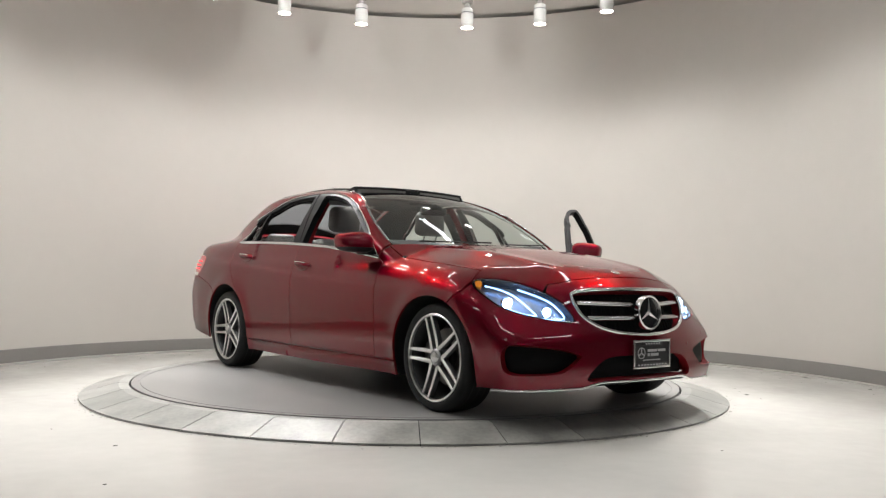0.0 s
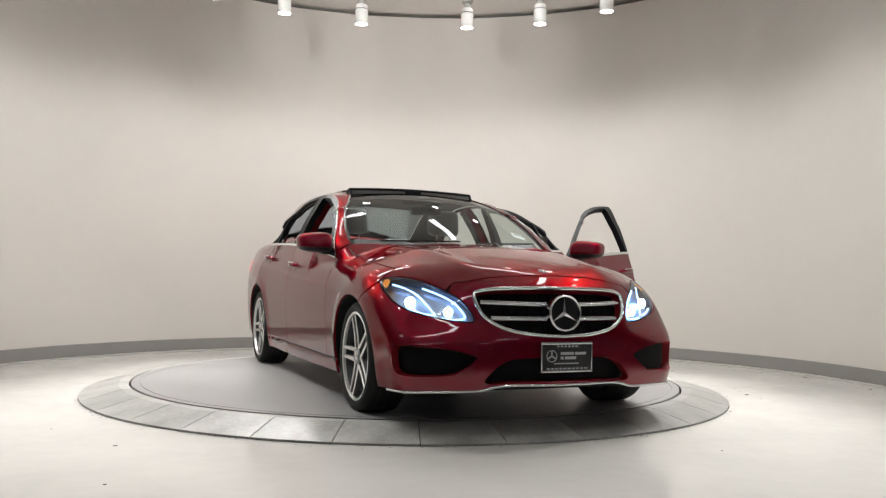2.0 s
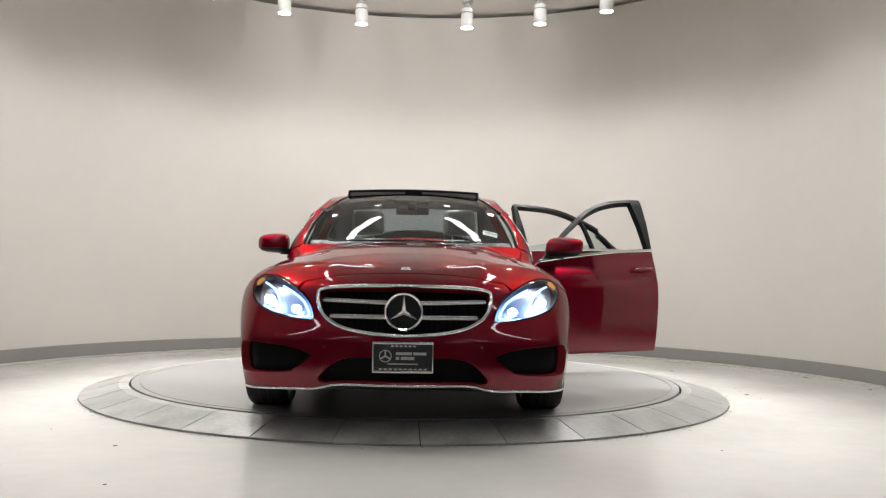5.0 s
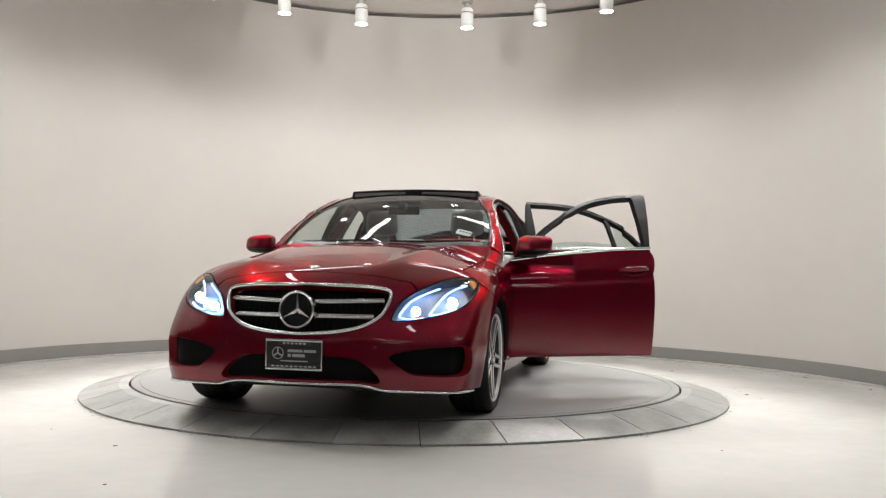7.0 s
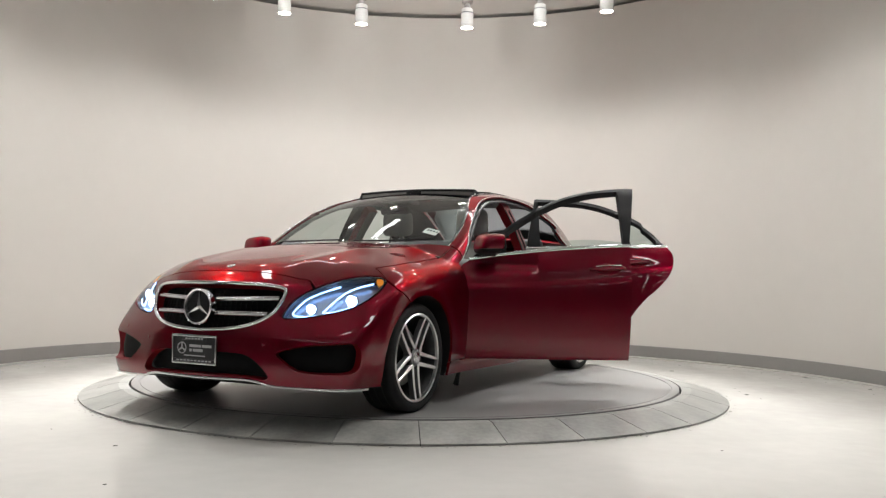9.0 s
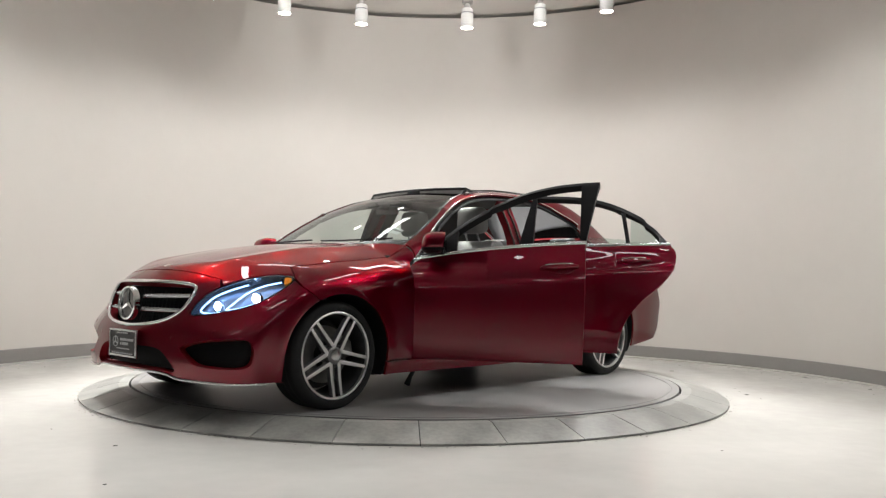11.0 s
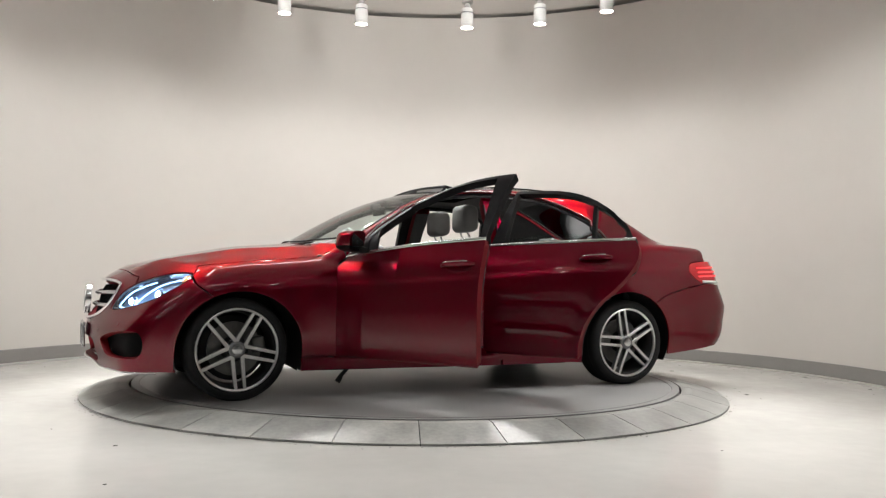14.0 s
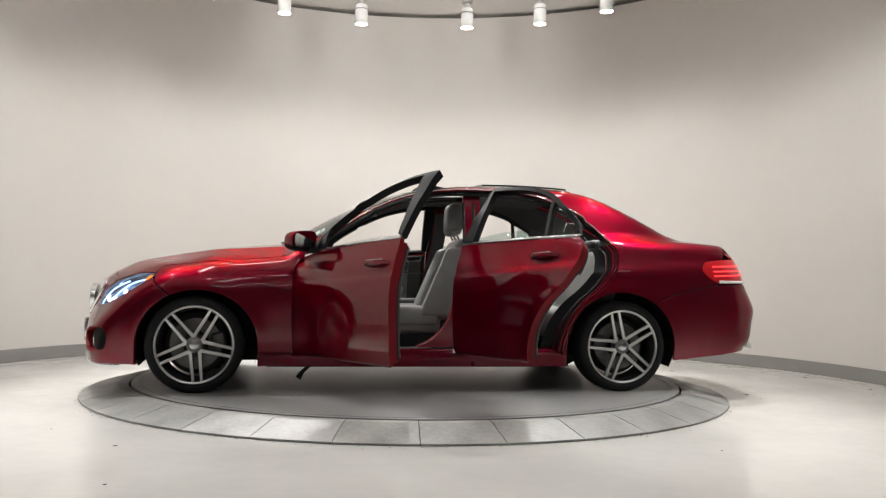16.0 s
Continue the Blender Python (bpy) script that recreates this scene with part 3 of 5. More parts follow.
# (degrees round the nose, z)
LAMP = ring([(33, 0.542), (35, 0.604), (39.3, 0.660), (45.5, 0.703), (54.5, 0.745), (63, 0.765), (69.3, 0.764), (70.6, 0.748), (69.5, 0.728), (65.5, 0.682), (58.5, 0.617), (52.5, 0.58), (44.5, 0.552), (37.5, 0.537)])
GRILLE_HALF = seg([(0, 0.713), (12, 0.712), (21.5, 0.709), (29, 0.702), (33.0, 0.690), (33.8, 0.672), (32.6, 0.625), (29.2, 0.557), (22.3, 0.503), (12.5, 0.475), (0, 0.464)])
INTAKE_HALF = seg([(0, 0.353), (12, 0.352), (19.3, 0.346), (23.3, 0.322), (26.2, 0.285), (28.6, 0.240), (27.0, 0.222), (20.5, 0.228), (0, 0.234)])
FOG = ring([(56.2, 0.345), (55.4, 0.395), (53.0, 0.416), (45, 0.410), (37.5, 0.391), (31.8, 0.362), (32.2, 0.340), (35.5, 0.297), (39.5, 0.268), (51, 0.262), (55.2, 0.282)], 5)


def both(half):
    return np.vstack([half, (half * (-1, 1))[::-1][1:-1]])


GRILLE, INTAKE = both(GRILLE_HALF), both(INTAKE_HALF)
HOOD_SHUT = seg([(0.735, 0.752), (0.893, 0.735), (1.077, 0.742), (1.26, 0.760), (1.436, 0.765), (1.58, 0.756), (1.655, 0.742)])       # (x, y)
HOOD_NOSE = seg([(2.048, 0.0), (2.042, 0.14), (2.03, 0.26), (2.015, 0.38), (1.998, 0.46), (1.972, 0.53)])
HOOD_BACK = seg([(0.735, 0.752), (0.80, 0.58), (0.90, 0.36), (0.955, 0.15), (0.965, 0.0)])
lamp_top = LAMP[2 * 8 + 6:7 * 8]                                   # upper edge of the lamp, inside to outside
lamp_top3 = to_front(lamp_top)


def skin_sides():
    for right in (False, True):
        # uniside: pillar, roof rail, quarter and sill in one sheet
        side_pts = np.vstack([
            seg([(-2.20, 0.752), (-2.0, 0.718), (-1.80, 0.668), (REAR_ARCH[0] + REAR_ARCH[1] * math.cos(radians(128)), REAR_ARCH[2] + REAR_ARCH[3] * math.sin(radians(128)))]),
            arch(*REAR_ARCH, 128, 0, 60)[1:],
            [(-1.036, 0.166), (-0.5, 0.166), (0.3, 0.166), (1.036, 0.166), (1.037, 0.249), (0.82, 0.249)],
            [(0.812, 0.249), (0.4, 0.249), (-0.3, 0.249), (-1.02, 0.249)],
            CUT_C[::-1]])
        lamp_pts = as_round(to_rear(np.array([(57.5, 0.935), (65.3, 0.915), (67.8, 0.893), (69.2, 0.842), (66.5, 0.79), (62.5, 0.757)])))
        outline = loop(SCREEN_SIDE, ROOF_SIDE[1:], BACK_SIDE[1:], seg([(-1.92, 27.0), (-2.0, 25.5), (-2.15, 24.2), (-2.26, 22.8)])[1:],
                       lamp_pts, as_round(to_side(side_pts)), DLO[1:])
        panel("side_frame", outline, "round", M_red, car, right=right, step=0.028, gap=0.0015)
        # fender
        f = loop(CUT_A[::-1], as_side(to_top(HOOD_SHUT))[1:], as_side(to_front(np.array([(70.6, 0.748), (72.5, 0.70)]))),
                 arch(*FRONT_ARCH, 64, 180, 60), [(1.037, 0.252)])
        panel("front_fender", f, "side", M_red, car, right=right, step=0.02)
        # wheel opening lips and liners
        for a, name in ((FRONT_ARCH, "front_wheel_liner"), (REAR_ARCH, "rear_wheel_liner")):
            bm = bmesh.new()
            pts = arch(a[0], a[1] + 0.006, a[2], a[3] + 0.006, -22, 202, 40)
            y0 = to_side(pts)[:, 1] - 0.016
            rows = []
            for (x, z), y in zip(pts, y0):
                k = [(x, y, z), (x, y - 0.08, z + 0.004), (x, 0.52, z + 0.02)]
                rows.append([bm.verts.new((c[0], -c[1] if right else c[1], c[2])) for c in k])
            for u, w in zip(rows, rows[1:]):
                for j in range(2):
                    bm.faces.new((u[j], w[j], w[j + 1], u[j + 1]))
            bm.faces.new([r[2] for r in rows])
            part(name, bm, M_plastic, car)


def skin_front():
    top3 = as_front(to_top(HOOD_NOSE))
    cut = np.vstack([LAMP[2 * 8 + 6::-1], LAMP[:7 * 8 + 4:-1]])             # round the lamp's inner tip and below it
    arch3 = as_front(to_side(np.vstack([arch(*FRONT_ARCH, 64, 0, 40), [(FRONT_ARCH[0] + FRONT_ARCH[1] + 0.002, 0.186)]])))
    low = seg([(66.3, 0.178), (57, 0.181), (46, 0.184), (33, 0.190), (29.5, 0.195), (25.5, 0.211), (20, 0.220), (8, 0.219), (0, 0.218)])
    half = np.vstack([top3, cut, [(72.3, 0.70)], arch3, low])
    panel("front_bumper", both(half), "front", M_red, car, holes=[GRILLE, INTAKE, FOG, FOG * (-1, 1)], step=0.022, depth=0.045)
    hood = np.vstack([HOOD_NOSE, lamp_top3[:, :2][1:], HOOD_SHUT[::-1], HOOD_BACK[1:]])
    panel("hood", np.vstack([hood, (hood * (1, -1))[::-1][1:-1]]), "top", M_red, car, step=0.026, gap=0.003)
    # chrome lip along the bottom edge
    lo = seg([(-60, 0.176), (-46, 0.181), (-33, 0.186), (-29.5, 0.191), (-25.5, 0.207), (-20, 0.216), (-8, 0.215), (8, 0.215), (20, 0.216), (25.5, 0.207), (29.5, 0.191), (33, 0.186), (46, 0.181), (60, 0.176)])
    strip("chrome_lip", to_front(lo), M_chrome, car, r=0.0075, flat=0.8, lift=0.004, label="thin chrome lip strip")
    # mesh sheets behind the openings, coloured near black for the shade of depth
    for o, d, nm in ((GRILLE, 0.05, "grille_mesh"), (INTAKE, 0.06, "lower_intake_mesh"), (FOG, 0.05, "side_intake_mesh"), (FOG * (-1, 1), 0.05, "side_intake_mesh")):
        panel(nm, o, "front", M_void, car, gap=-0.004, lift=-d, depth=0.0)


def grille():
    strip("grille_surround", to_front(resample(GRILLE * (0.0125, 1), 0.012) / (0.0125, 1)), M_chrome, car, r=0.0105, flat=1.1, lift=0.005, label="chrome grille surround", closed=True)
    for z0, z1, half in ((0.628, 0.640, 31.3), (0.556, 0.556, 27.2)):
        for s in (-1, 1):
            a = np.linspace(5.4, half, 24)
            z = z0 + (z1 - z0) * (a / half)
            strip("grille_bar", to_front(np.c_[a * s, z]), M_satin, car, r=0.0105, flat=1.3, lift=-0.012, label="silver grille bar")
            strip("grille_bar_edge", to_front(np.c_[a * s, z + 0.012]), M_chrome, car, r=0.003, flat=1.0, lift=-0.010)
    for a in np.arange(-31, 31.5, 2.3):
        zz = np.linspace(0.47, 0.71, 30)
        ok = inside(np.c_[np.full(30, a), zz], inset_loop(GRILLE * (0.0125, 1), 0.008) / (0.0125, 1))
        if ok.sum() > 5:
            z = zz[ok]
            strip("grille_slat", to_front(np.c_[np.full(12, a), np.linspace(z[0], z[-1], 12)]), M_void, car, r=0.0025, flat=1.2, lift=-0.04)
    # round badge: a ring with three plain rays
    badge = new("badge")
    badge.parent = car
    c = Matrix.Translation((2.238, 0, 0.588)) @ Matrix.Rotation(radians(90), 4, "Y") @ Matrix.Rotation(radians(-4), 4, "Y")
    badge.matrix_basis = c
    bm = revolve([(0.083, 0.0), (0.086, 0.013), (0.092, 0.016), (0.097, 0.010), (0.098, -0.02), (0.083, -0.02), (0.083, 0.0)], 56)
    part("badge_ring", bm, M_chrome, badge, "chrome ring")
    part("badge_disc", revolve([(0, 0.0), (0.083, 0.0), (0.083, -0.02), (0, -0.02)], 48), M_black, badge)
    for k in range(3):
        a = radians(180 + 120 * k)
        bm = bmesh.new()
        d, e = Vector((math.cos(a), math.sin(a), 0)), Vector((-math.sin(a), math.cos(a), 0))
        pts = [Vector((0, 0, 0.013)), d * 0.086 + Vector((0, 0, 0.005)), e * 0.011 + d * 0.006 + Vector((0, 0, 0.001)), -e * 0.011 + d * 0.006 + Vector((0, 0, 0.001)), -d * 0.012 + Vector((0, 0, 0.001))]
        v = [bm.verts.new(q) for q in pts]
        bm.faces.new((v[0], v[1], v[2]))
        bm.faces.new((v[0], v[3], v[1]))
        bm.faces.new((v[0], v[4], v[3]))
        bm.faces.new((v[0], v[2], v[4]))
        part("badge_ray", bm, M_chrome, badge, smooth=False)


def headlamp(right):
    s = -1 if right else 1
    sgn = np.array((s, 1))
    lamp = panel("headlamp", inset_loop(LAMP * (0.0125, 1), 0.002) / (0.0125, 1), "front", M_bezel_glow, car, lift=-0.055, depth=0.0, right=right, step=0.03, label="headlamp with lit white light guides")
    panel("lamp_wall", LAMP, "front", M_black, lamp, holes=[inset_loop(LAMP * (0.0125, 1), 0.008) / (0.0125, 1)], lift=-0.004, depth=0.055, right=right, step=0.02)
    cover = panel("lamp_cover", LAMP, "front", M_lampglass, lamp, right=right, depth=0.0, step=0.025)
    cover.visible_shadow = False

    def guide(pts, r=0.0052):
        strip("light_guide", to_front(seg(pts, 5)), M_led, lamp, r=r, flat=0.8, lift=-0.026, right=right)
    guide([(54.0, 0.722), (47.5, 0.690), (41.5, 0.650), (38.0, 0.606), (36.2, 0.566), (40, 0.556), (44.0, 0.563)])
    guide([(66.0, 0.742), (60.5, 0.722), (55.5, 0.692), (51.5, 0.652), (47.6, 0.601), (46.4, 0.580), (50.5, 0.588), (56, 0.616)])
    for a, z, r in ((42.6, 0.606, 0.024), (56.6, 0.658, 0.028)):
        q = to_front(np.array([(a, z)]))[0]
        n = gradient(q[None])[0]
        d = Vector((0.9, n[1] * 0.35, 0.0)).normalized()
        base = Vector(q) - Vector(n) * 0.044
        m = Matrix.Translation((base.x, base.y * s, base.z)) @ Vector((d.x, d.y * s, d.z)).to_track_quat("Z", "Y").to_matrix().to_4x4()
        bm = revolve([(0, 0.028), (r * 0.5, 0.024), (r * 0.8, 0.014), (r * 0.92, 0.0)], 24)
        part("projector", bm, M_beam, lamp, "glowing projector lens").matrix_basis = m
        part("projector_ring", revolve([(r * 0.94, -0.012), (r * 1.15, 0.008), (r * 1.2, 0.004), (r * 1.2, -0.012)], 28), M_chrome, lamp).matrix_basis = m
    am = ring([(69.6, 0.753), (68.0, 0.757), (66.8, 0.744), (66.4, 0.712), (67.6, 0.716), (69.2, 0.734)])
    panel("side_marker", am, "front", M_amber, lamp, lift=-0.006, depth=0.012, right=right, step=0.02, label="amber side marker")


def tail_end():
    low = seg([(82.5, 0.212), (75, 0.222), (62, 0.243), (50, 0.268), (30, 0.275), (0, 0.275)])
    arch3 = to_side(np.vstack([arch(*REAR_ARCH, 128, 180, 30), [(REAR_ARCH[0] - REAR_ARCH[1], 0.212)]]))
    arch_r = np.c_[np.degrees(np.arctan2(arch3[:, 1], -1.7 - arch3[:, 0])), arch3[:, 2]]
    seam3 = to_side(seg([(-2.20, 0.748), (-2.0, 0.714), (-1.80, 0.664), (REAR_ARCH[0] + REAR_ARCH[1] * math.cos(radians(128)), 0.600)]))
    seam = np.c_[np.degrees(np.arctan2(seam3[:, 1], -1.7 - seam3[:, 0])), seam3[:, 2]]
    half = np.vstack([seg([(0, 0.66), (20, 0.665), (36, 0.70), (44, 0.745)]), seam, arch_r[1:], low])
    panel("rear_bumper", both(half), "rear", M_red, car, step=0.04)
    lampo = ring([(69, 0.842), (67.6, 0.890), (65.0, 0.912), (56, 0.928), (44, 0.925), (34, 0.905), (33, 0.84), (36, 0.775), (46, 0.757), (56, 0.757), (62, 0.757), (66.2, 0.79)])
    for right in (False, True):
        tl = panel("tail_lamp", lampo, "rear", M_tail, car, right=right, depth=0.03, step=0.025, label="red tail lamp with glowing bars")
        for z0, z1 in ((0.892, 0.872), (0.858, 0.838), (0.826, 0.806)):
            strip("lamp_bar", to_rear(np.c_[np.linspace(38, 64, 20), np.linspace(z0, z1, 20)]), M_tail_led, tl, r=0.006, flat=0.6, lift=0.001, right=right)
        strip("reversing_strip", to_rear(np.c_[np.linspace(38, 62, 20), np.full(20, 0.766)]), M_tail_white, tl, r=0.010, flat=0.5, lift=0.001, right=right)
    deck = np.vstack([seg([(-1.92, 0.0), (-1.915, 0.3), (-1.90, 0.60), (-1.93, 0.66)]), seg([(-2.0, 0.683), (-2.2, 0.672), (-2.33, 0.63)]), seg([(-2.36, 0.5), (-2.40, 0.25), (-2.41, 0.0)])])
    panel("trunk_lid", np.vstack([deck, (deck * (1, -1))[::-1][1:-1]]), "top", M_red, car, step=0.05)
    tr = np.vstack([seg([(0, 1.015), (20, 1.008), (38, 0.985), (44, 0.955)]), [(43.5, 0.93), (33.5, 0.91), (32.3, 0.84), (35.3, 0.77), (43.8, 0.748)], seg([(36, 0.703), (20, 0.668), (0, 0.663)])])
    panel("trunk_back", both(tr), "rear", M_red, car, step=0.04)
    panel("spoiler", np.vstack([np.array([(-2.36, y) for y in np.linspace(-0.55, 0.55, 20)]), np.array([(-2.405 + 0.05 * y * y, y) for y in np.linspace(0.55, -0.55, 20)])]), "top", M_red, car, lift=0.012, depth=0.014, step=0.02)
    strip("rear_lip", to_rear(np.c_[np.linspace(-50, 50, 40), np.full(40, 0.30)]), M_chrome, car, r=0.008, lift=0.002, label="chrome strip")
    for right in (-1, 1):
        part("exhaust_tip", box(bmesh.new(), (-2.575, right * 0.52 - 0.07, 0.262), (-2.45, right * 0.52 + 0.07, 0.315), 0.015), M_chrome, car)


def top_glass():
    sc3 = to_round(SCREEN_SIDE[3:])
    half = np.vstack([seg([(0.925, 0.0), (0.90, 0.2), (0.83, 0.42), (0.74, 0.62), (0.705, 0.715)]), sc3[::1, :2][:-6], seg([(-0.035, 0.50), (0.02, 0.3), (0.05, 0.12), (0.055, 0.0)])])
    out = np.vstack([half, (half * (1, -1))[::-1][1:-1]])
    ws = panel("windscreen", out, "top", M_screen, car, step=0.05, depth=0.0, lift=-0.004)
    ws.visible_shadow = False
    # windscreen rubber and pillar edge
    for right in (False, True):
        strip("screen_seal", to_round(SCREEN_SIDE[3:]), M_black, car, r=0.008, flat=0.35, lift=0.001, right=right)
        strip("roof_rail_trim", to_round(np.vstack([ROOF_SIDE])), M_black, car, r=0.012, flat=0.35, lift=0.001, right=right)
        strip("window_chrome", to_round(DLO), M_chrome, car, r=0.0048, flat=0.6, lift=0.003, right=right, label="bright window surround strip")
    rs = to_round(ROOF_SIDE)[:, :2]
    rf = np.vstack([seg([(0.055, 0.0), (0.05, 0.12), (0.02, 0.3), (-0.035, 0.50)]), rs, seg([(-1.17, 0.5), (-1.2, 0.3), (-1.21, 0.0)])])
    hole = np.array([(-0.13, -0.40), (-0.13, 0.40), (-0.62, 0.40), (-0.62, -0.40)], float)
    panel("roof", np.vstack([rf, (rf * (1, -1))[::-1][1:-1]]), "top", M_roofglass, car, holes=[hole], step=0.05, depth=0.03)
    panel("sunroof_glass", np.array([(-0.52, -0.44), (-0.52, 0.44), (-1.16, 0.44), (-1.16, -0.44)], float), "top", M_roofglass, car, lift=0.022, depth=0.012, back=True, step=0.05, label="black glass sunroof panel slid back")
    bs = to_round(BACK_SIDE)[:, :2]
    bg = np.vstack([seg([(-1.21, 0.0), (-1.2, 0.3), (-1.17, 0.5)]), bs, seg([(-1.90, 0.60), (-1.915, 0.3), (-1.92, 0.0)])])
    rg = panel("rear_window", np.vstack([bg, (bg * (1, -1))[::-1][1:-1]]), "top", M_glass, car, step=0.05, depth=0.0, lift=-0.004)
    rg.visible_shadow = False
    # raised wind deflector at the sunroof's front edge
    wd = new("wind_deflector")
    wd.parent = car
    bm = bmesh.new()
    top = [(-0.085 - 0.03 * (y / 0.5) ** 2, y, 1.432 - 0.012 * (y / 0.5) ** 2) for y in np.linspace(-0.5, 0.5, 21)]
    tube(bm, top, 0.011, 8)
    part("deflector_bar", bm, M_frame, wd)
    bm = bmesh.new()
    tube(bm, [(x + 0.03, y, z - 0.054) for x, y, z in top], 0.010, 8)
    part("deflector_foot", bm, M_frame, wd)
    for y in (-0.495, 0.495):
        bm = bmesh.new()
        tube(bm, [(-0.08, y, 1.365), (-0.118, y, 1.42), (-0.19, y, 1.405), (-0.33, y * 0.92, 1.385)], 0.013, 8)
        part("deflector_arm", bm, M_frame, wd)
    part("deflector_panel", box(bmesh.new(), (-0.095, -0.065, 1.378), (-0.068, 0.065, 1.43), 0.003), M_frame, wd)
    v, fcs = [], []
    for x, y, z in top:
        v += [(x + 0.003, y, z), (x + 0.033, y, z - 0.055), (x + 0.03, y, z - 0.055), (x, y, z)]
    for i in range(20):
        for k in range(4):
            fcs.append((i * 4 + k, i * 4 + (k + 1) % 4, i * 4 + 4 + (k + 1) % 4, i * 4 + 4 + k))
    mesh_ob("deflector_net", v, fcs, M_net, wd, label="grey mesh net")


skin_sides()
skin_front()
grille()
headlamp(False)
headlamp(True)
tail_end()
top_glass()


# ---- doors ----
def soft_box(lo, hi, bevel, segs=3, taper=None, m=None):
    bm = box(bmesh.new(), lo, hi, bevel, segs)
    if taper:
        for v in bm.verts:
            v.co = Vector(taper(v.co))
    if m is not None:
        bmesh.ops.transform(bm, matrix=m, verts=bm.verts)
    return bm


def flip_y(bm, right):
    if right:
        for v in bm.verts:
            v.co.y = -v.co.y
    return bm


def door(front, right):
    belt = np.vstack([BELT[BELT[:, 0] > -0.29], [(-0.302, 0.9885)]]) if front else np.vstack([[(-0.302, 0.9885)], BELT[BELT[:, 0] < -0.314]])
    if front:
        skin = loop(CUT_A[::-1], belt[1:], CUT_B[1:])
    else:
        skin = loop(CUT_B[::-1], belt[1:], CUT_C[1:])
    name = "front_door" if front else "rear_door"
    d = panel(name, skin, "side", M_red, car, right=right, step=0.018, depth=0.03, gap=0.003)
    tagged(d, "closed red door with its window down" if right else "red door standing wide open, window down")
    br = as_round(to_side(belt))
    if front:
        up = DLO[DLO[:, 0] > -0.380]
        out = np.vstack([br, [(-0.380, 45.0)], up])
    else:
        up = DLO[DLO[:, 0] < -0.384]
        out = np.vstack([br, up, [(-0.384, 45.0)]])
    out = out[np.linalg.norm((out - np.roll(out, 1, 0)) * (1, 0.0125), axis=1) > 1e-4]
    bx, bz = br[np.argsort(br[:, 0])].T
    o = np.argsort(DLO[:, 0])
    dx, dz = DLO[o, 0], DLO[o, 1]
    xs = np.linspace(-0.258, 0.56, 60) if front else np.linspace(-1.34, -0.415, 60)
    slope = np.gradient(np.interp(xs, dx, dz), xs) * 0.0125
    hi = np.interp(xs, dx, dz) - 0.033 / 0.0125 * np.sqrt(1 + slope ** 2)
    lo = np.interp(xs, bx, bz) + 1.2
    ok = hi > lo + 0.8
    hole = np.vstack([np.c_[xs[ok], lo[ok]], np.c_[xs[ok], hi[ok]][::-1]])
    fr = panel("window_frame", out, "round", M_frame, d, holes=[hole], right=right, step=0.03, gap=0.004, depth=0.045, back=True, label="satin black window frame")
    if not front:
        z = np.linspace(16.9, 35.0, 10)
        panel("frame_divider", np.vstack([np.c_[-1.105 + 0.0025 * (z - 17), z], np.c_[-1.072 + 0.0025 * (z - 17), z][::-1]]), "round", M_frame, d, right=right, depth=0.03, back=True, lift=-0.004, step=0.02)
        q = hole[hole[:, 0] < -1.09]
        panel("quarter_glass", np.vstack([q]), "round", M_glass, d, right=right, lift=-0.02, depth=0.0, gap=-0.006, step=0.03).visible_shadow = False
        a = np.linspace(-0.43, -1.08, 24)
        lo = np.interp(a, bx, bz)
        panel("door_glass", np.vstack([np.c_[a, lo - 0.5], np.c_[a, lo + 3.2 + 2.0 * np.sin((a + 0.43) / -0.65 * math.pi)][::-1]]), "round", M_glass, d, right=right, lift=-0.02, depth=0.0, step=0.03).visible_shadow = False
    strip("belt_chrome", to_side(belt + (0, 0.003)), M_chrome, d, r=0.0105, flat=0.6, lift=0.003, right=right, label="bright chrome belt strip")
    # inner trim, armrest and pocket
    panel("door_shell", inset_loop(skin, 0.012), "side", M_red, d, right=right, lift=-0.032, depth=0.034, back=True, step=0.05, label="painted inner door shell")
    strip("door_seal", to_side(resample(inset_loop(skin, 0.03), 0.02)), M_rubber, d, r=0.012, flat=1.0, lift=-0.074, right=right, closed=True, label="black rubber door seal")
    panel("door_trim", inset_loop(skin, 0.05), "side", M_leather_dark, d, right=right, lift=-0.068, depth=0.05, back=True, step=0.05)
    panel("trim_insert", inset_loop(skin, 0.16), "side", M_leather, d, right=right, lift=-0.120, depth=0.014, back=True, step=0.05, label="grey leather door insert")
    x0, x1 = (-0.10, 0.60) if front else (-0.90, -0.40)
    part("armrest", flip_y(soft_box((x0, 0.715, 0.60), (x1, 0.80, 0.68), 0.02), right), M_leather, d, "grey leather armrest")
    part("door_pocket", flip_y(soft_box((x0 + 0.02, 0.735, 0.33), (x1 + 0.08, 0.80, 0.43), 0.02), right), M_leather if front else M_leather_dark, d, "door pocket")
    # handle over its cup
    xa, xb, zh = (-0.255, -0.035, 0.838) if front else (-1.235, -1.02, 0.903)
    a = np.linspace(0, 1, 24)
    hx = xa + (xb - xa) * a
    q = to_side(np.c_[hx, np.full(24, zh) - 0.012 * (a - 0.5)])
    n = gradient(q)
    prof = 0.026 * np.minimum(1, 5 * np.minimum(a, 1 - a)) ** 0.6
    hq = q + n * prof[:, None]
    bm = bmesh.new()
    tube(bm, [tuple(v) for v in hq], [0.011 + 0.009 * math.sin(math.pi * u) for u in a], 10)
    hd = part("door_handle", flip_y(bm, right), M_red, d, "body-coloured handle with a chrome insert")
    bm = bmesh.new()
